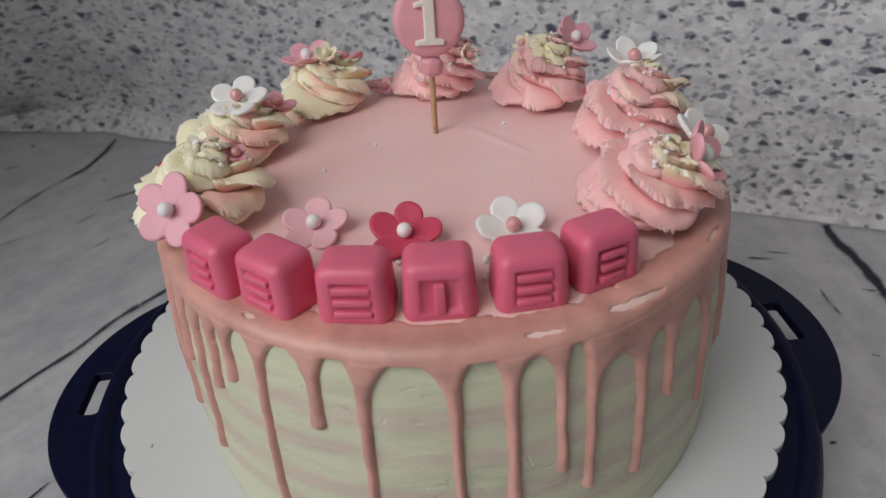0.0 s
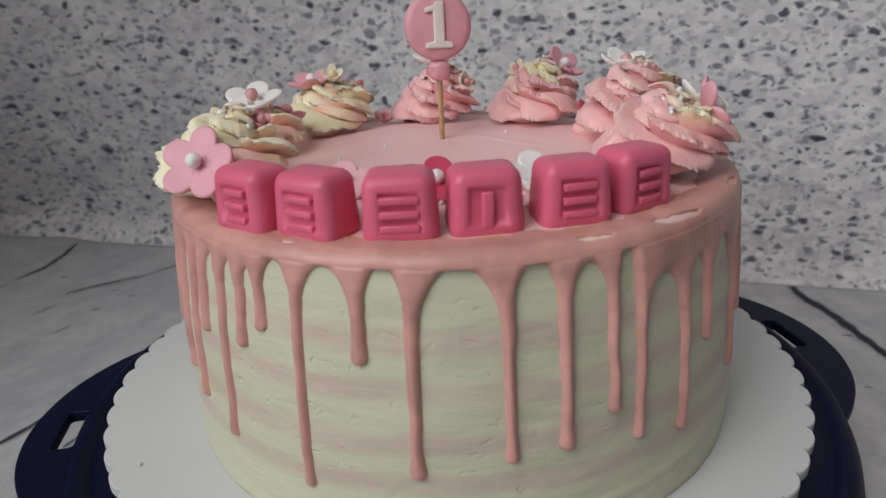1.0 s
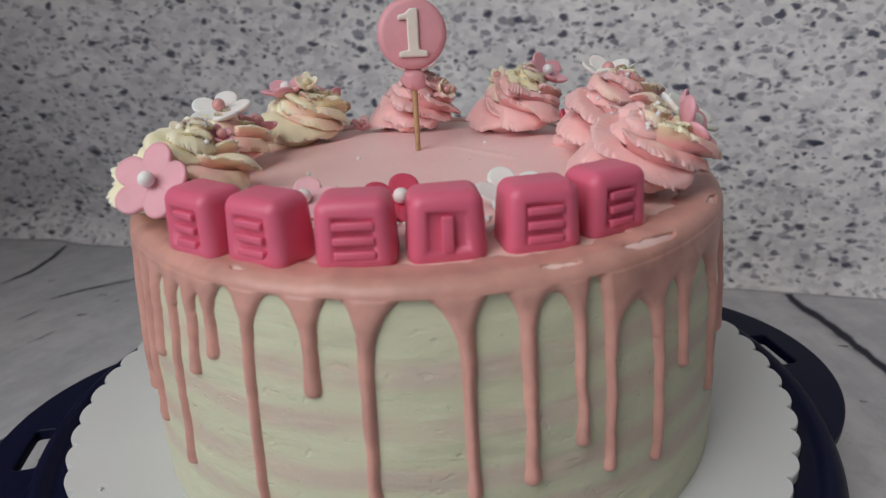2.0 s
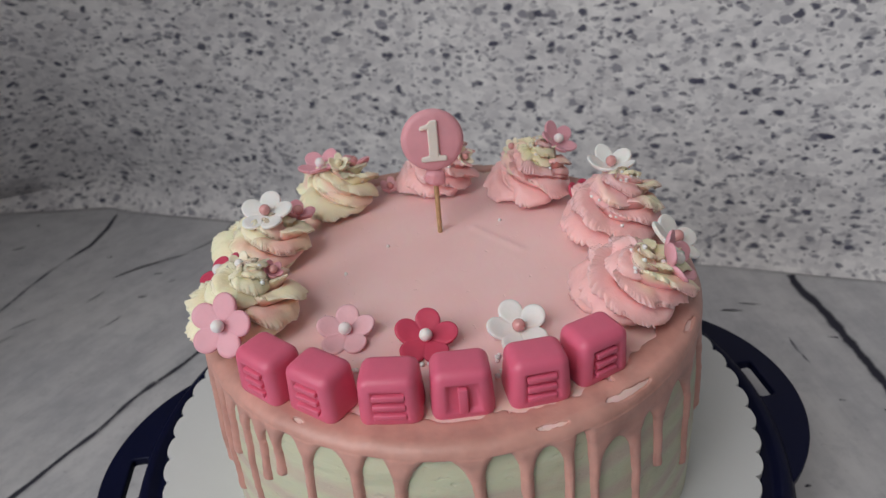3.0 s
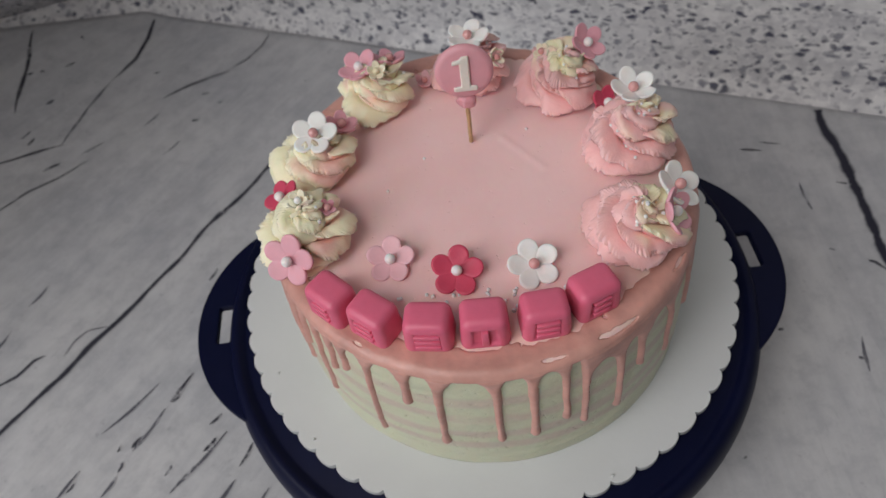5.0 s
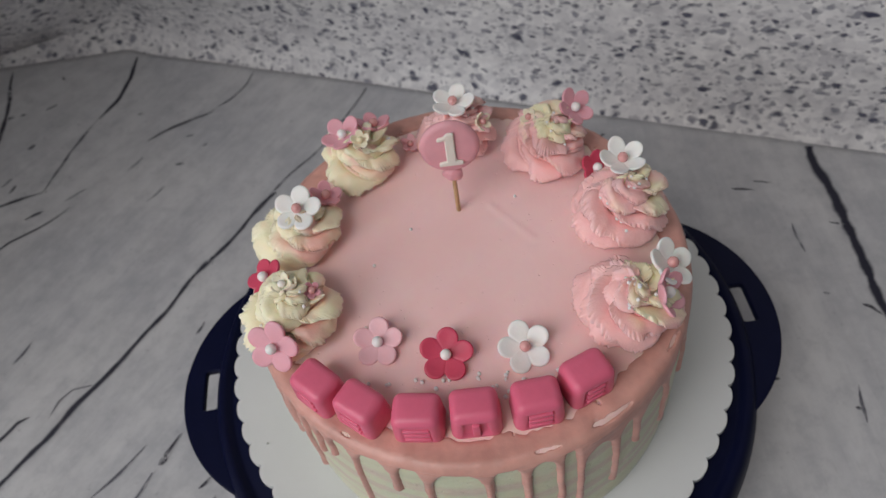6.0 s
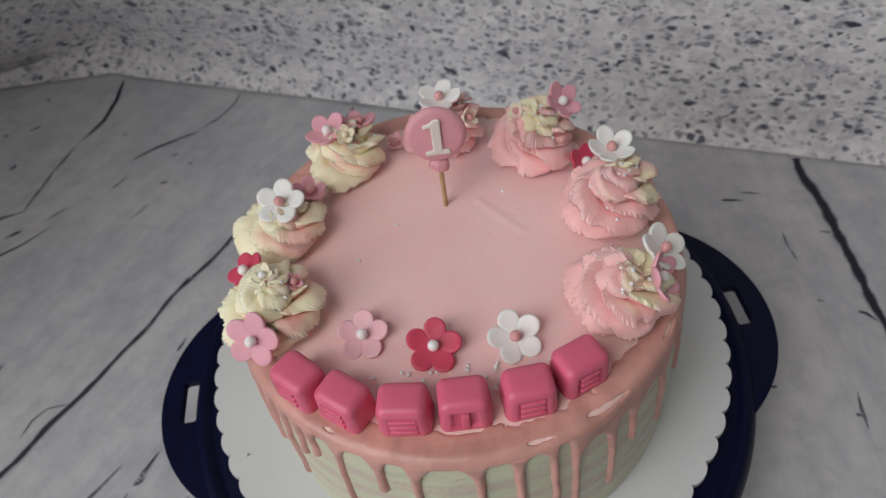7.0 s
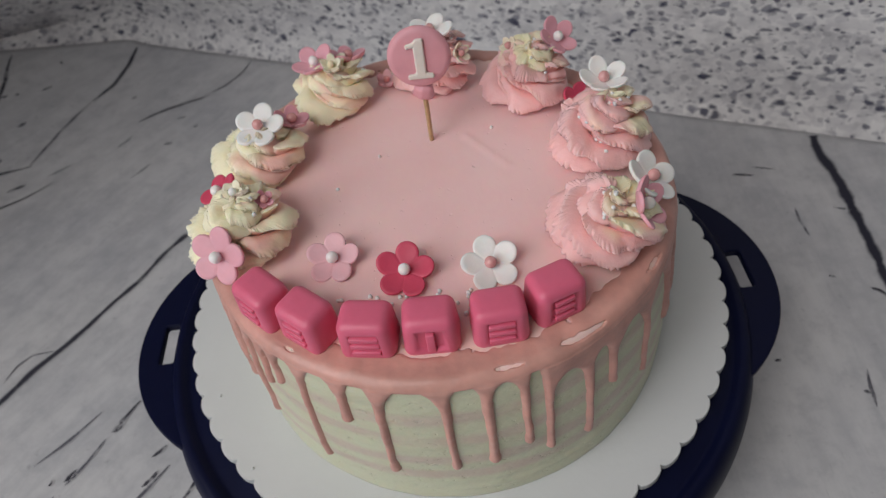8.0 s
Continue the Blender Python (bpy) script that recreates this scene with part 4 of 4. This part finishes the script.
# small buds
G3 = "small sugar buds"
for c, n, mat, pm, r, label in (
        ((-0.066, -0.046, 0.1845), (0.4, -0.4, 0.8), M_PINK, M_PEARL_P, 0.0040, "small pink sugar bud with a pink pearl on a rosette"),
        ((-0.079, -0.042, 0.1862), (-0.1, -0.3, 0.9), M_CREAM, M_PEARL_W, 0.0050, "small cream sugar bud on the tip of the cream rosette"),
        ((0.016, 0.047, 0.1800), (0.6, -0.6, 0.5), M_CREAM, M_PEARL_P, 0.0050, "small cream sugar bud with a pink pearl beside the topper"),
        ((-0.045, 0.036, 0.1885), (0.1, -0.5, 0.9), M_CREAM, M_PEARL_C, 0.0050, "small cream sugar bud with a pearl on the cream rosette"),
        ((-0.023, 0.052, 0.1660), (0.0, -0.3, 0.95), M_PALE, M_PEARL_P, 0.0052, "small pale pink sugar bud on the cake top between rosettes"),
        ((0.038, 0.040, 0.1860), (-0.5, -0.4, 0.7), M_CREAM, M_PEARL_P, 0.0045, "cream sugar bud with a pink pearl on the ruffled rosette")):
    blossom(c, n, r, mat, pm, label, G3, 10, 0.7, 0.0017)


# ---- raspberry cubes with raised bars ----
def cube(x, y, turn, bars, label, size=(0.0208, 0.0160, 0.0192)):
    ob = thing("sugar_cube", pose(x, y, TOP - 0.0034, 0, 0, turn), label, "fondant cube", "raspberry cubes along the cake edge")
    bm = bmesh.new()
    round_box(bm, size, 0.0036, 0.10, 6)
    # the front face is a sunk panel
    front = min(bm.faces, key=lambda f: f.calc_center_median().y - f.calc_area() * 100)
    for thick, deep in ((0.0003, 0.0), (0.0006, -0.0004), (0.0005, -0.0007), (0.0006, -0.0003)):
        bmesh.ops.inset_individual(bm, faces=[front], thickness=thick, depth=deep, use_even_offset=True)
    for v in bm.verts:
        v.co += Vector((noise.noise(v.co * 60 + Vector((x * 99, 0, 0))), noise.noise(v.co * 60 + Vector((0, y * 99, 5))), noise.noise(v.co * 60 + Vector((7, 0, x * 50))))) * 0.0003
    part("block", bm, M_CUBE, ob)
    tip = Matrix.Rotation(math.atan2(size[1] * 0.035, size[2]) * -1, 4, "X")
    for bx, bz, bw, bh in bars:
        bm = bmesh.new()
        for v in bmesh.ops.create_cube(bm, size=1.0)["verts"]:
            v.co = Vector((bx + v.co.x * bw, v.co.y * 0.0030, bz + v.co.z * bh))
        bmesh.ops.bevel(bm, geom=list(bm.edges), offset=0.0004, segments=2, profile=0.5, affect="EDGES")
        for v in bm.verts:
            v.co = tip @ v.co + Vector((0, -size[1] / 2 + 0.0013, 0))
        part("raised_bar", bm, M_CUBE, ob)
    return ob


def three_bars(w):
    return [(0, 0.0050, w, 0.0020), (0, 0.0088, w, 0.0020), (0, 0.0126, w, 0.0020)]


CUBES = [(-0.0652, -0.0838, -41, 0.0080), (-0.0472, -0.0948, -37, 0.0090), (-0.0247, -0.1010, -6, 0.0105), (-0.0022, -0.1013, 0, None), (0.0222, -0.0998, 6, 0.0095), (0.0428, -0.0918, 24, 0.0080)]
for x, y, turn, w in CUBES:
    cube(x, y, turn, three_bars(w) if w else [(0, 0.0086, 0.0030, 0.0096)], "raspberry pink moulded sugar cube with raised bars on the cake edge")

# ---- topper ----
topper = thing("cake_topper", pose(-0.001, 0.006, TOP - 0.002, 0, 0, 0), "round pink sugar topper with a white numeral on a wooden stick", "cake topper")
rows = [[(0.0011 * s * math.cos(a), 0.0011 * s * math.sin(a), z) for a in (2 * math.pi * i / 12 for i in range(12))] for s, z in ((0.7, 0.0), (1, 0.001), (1, 0.026), (0.9, 0.034))]
part("stick", grid(rows, True), M_WOOD, topper, "thin round wooden stick")
DISC_Z = 0.0470
prof = [(0.0, 0.0022), (0.0105, 0.0022), (0.0122, 0.0018), (0.0131, 0.0008), (0.0133, 0.0), (0.0131, -0.0009), (0.0122, -0.0018), (0.0, -0.0020)]
bm = revolve(prof, 72)
tilt = Matrix.Translation((0, -0.0005, DISC_Z)) @ Matrix.Rotation(radians(82), 4, "X")
bmesh.ops.transform(bm, matrix=tilt, verts=bm.verts)
disc = part("disc", bm, M_DISC, topper, "round pink sugar paste disc")
bm = bmesh.new()
one = [(-0.0048, -0.0078), (0.0050, -0.0078), (0.0050, -0.0058), (0.0022, -0.0054), (0.0022, 0.0080), (-0.0006, 0.0080), (-0.0018, 0.0066), (-0.0046, 0.0060), (-0.0046, 0.0042), (-0.0017, 0.0046), (-0.0017, -0.0054), (-0.0048, -0.0058)]
vs = [bm.verts.new((1.12 * x, 1.12 * y, 0.0020)) for x, y in one]
face = bm.faces.new(vs)
up = bmesh.ops.extrude_face_region(bm, geom=[face])
for v in up["geom"]:
    if isinstance(v, bmesh.types.BMVert):
        v.co.z += 0.0015
bmesh.ops.recalc_face_normals(bm, faces=bm.faces)
bmesh.ops.transform(bm, matrix=tilt, verts=bm.verts)
num = part("numeral", bm, M_NUMERAL, disc, "white raised numeral 1", smooth=False)
bev = num.modifiers.new("edge", "BEVEL")
bev.width, bev.segments = 0.0008, 3
bm = bmesh.new()
bmesh.ops.create_icosphere(bm, subdivisions=3, radius=0.0046, matrix=Matrix.Translation((0, -0.0004, 0.0300)))
for v in bm.verts:
    v.co += Vector((v.co.x, v.co.y, v.co.z - 0.0300)) * 0.30 * noise.noise(v.co * 420)
    v.co.y *= 0.75
part("nub", bm, M_DISC, topper, "lump of pink sugar paste holding the disc")

# ---- tiny sugar pearls ----
rng = random.Random(77)
spots = []
for k, seats in enumerate(pearl_seats):
    for _ in range((18, 8, 14, 16, 26, 44, 40)[k]):
        p = rng.choice(seats) + Vector((0, 0, 0.0003))
        if k != 1 or math.hypot(p.x + 0.075, p.y + 0.001) > 0.011:
            spots.append(p)
for _ in range(44):
    spots.append(Vector((rng.uniform(-0.05, 0.045), rng.uniform(-0.098, -0.082), TOP + 0.0004)))
for x, y in ((-0.025, -0.003), (-0.043, -0.022), (0.027, 0.010), (-0.047, -0.055), (0.006, -0.089)):
    spots.append(Vector((x, y, TOP + 0.0004)))
bm = bmesh.new()
for p in spots:
    bmesh.ops.create_icosphere(bm, subdivisions=1, radius=rng.uniform(0.0008, 0.0011), matrix=Matrix.Translation(p))
pearls = new("sugar_pearls", mesh_of("sugar_pearls", bm, M_PEARL_W))
tagged(pearls, "tiny white sugar pearls strewn over rosettes and cake top", "sugar pearls", kind="stuff")

# ---- crumbs on the board ----
rng = random.Random(19)
for x, y in ((-0.098, -0.106), (0.052, -0.136), (-0.121, -0.066)):
    bm = bmesh.new()
    bmesh.ops.create_icosphere(bm, subdivisions=2, radius=0.0008)
    for v in bm.verts:
        v.co *= 1 + 0.5 * noise.noise(v.co * 1500 + Vector((x * 300, y * 300, 0)))
        v.co.z *= 0.7
    crumb = new("icing_crumb", mesh_of("icing_crumb", bm, M_CARD))
    crumb.location = (x, y, BOARD_Z + 0.0005)
    tagged(crumb, "tiny pale icing crumb lying on the white board", "icing crumb", "crumbs on the board")
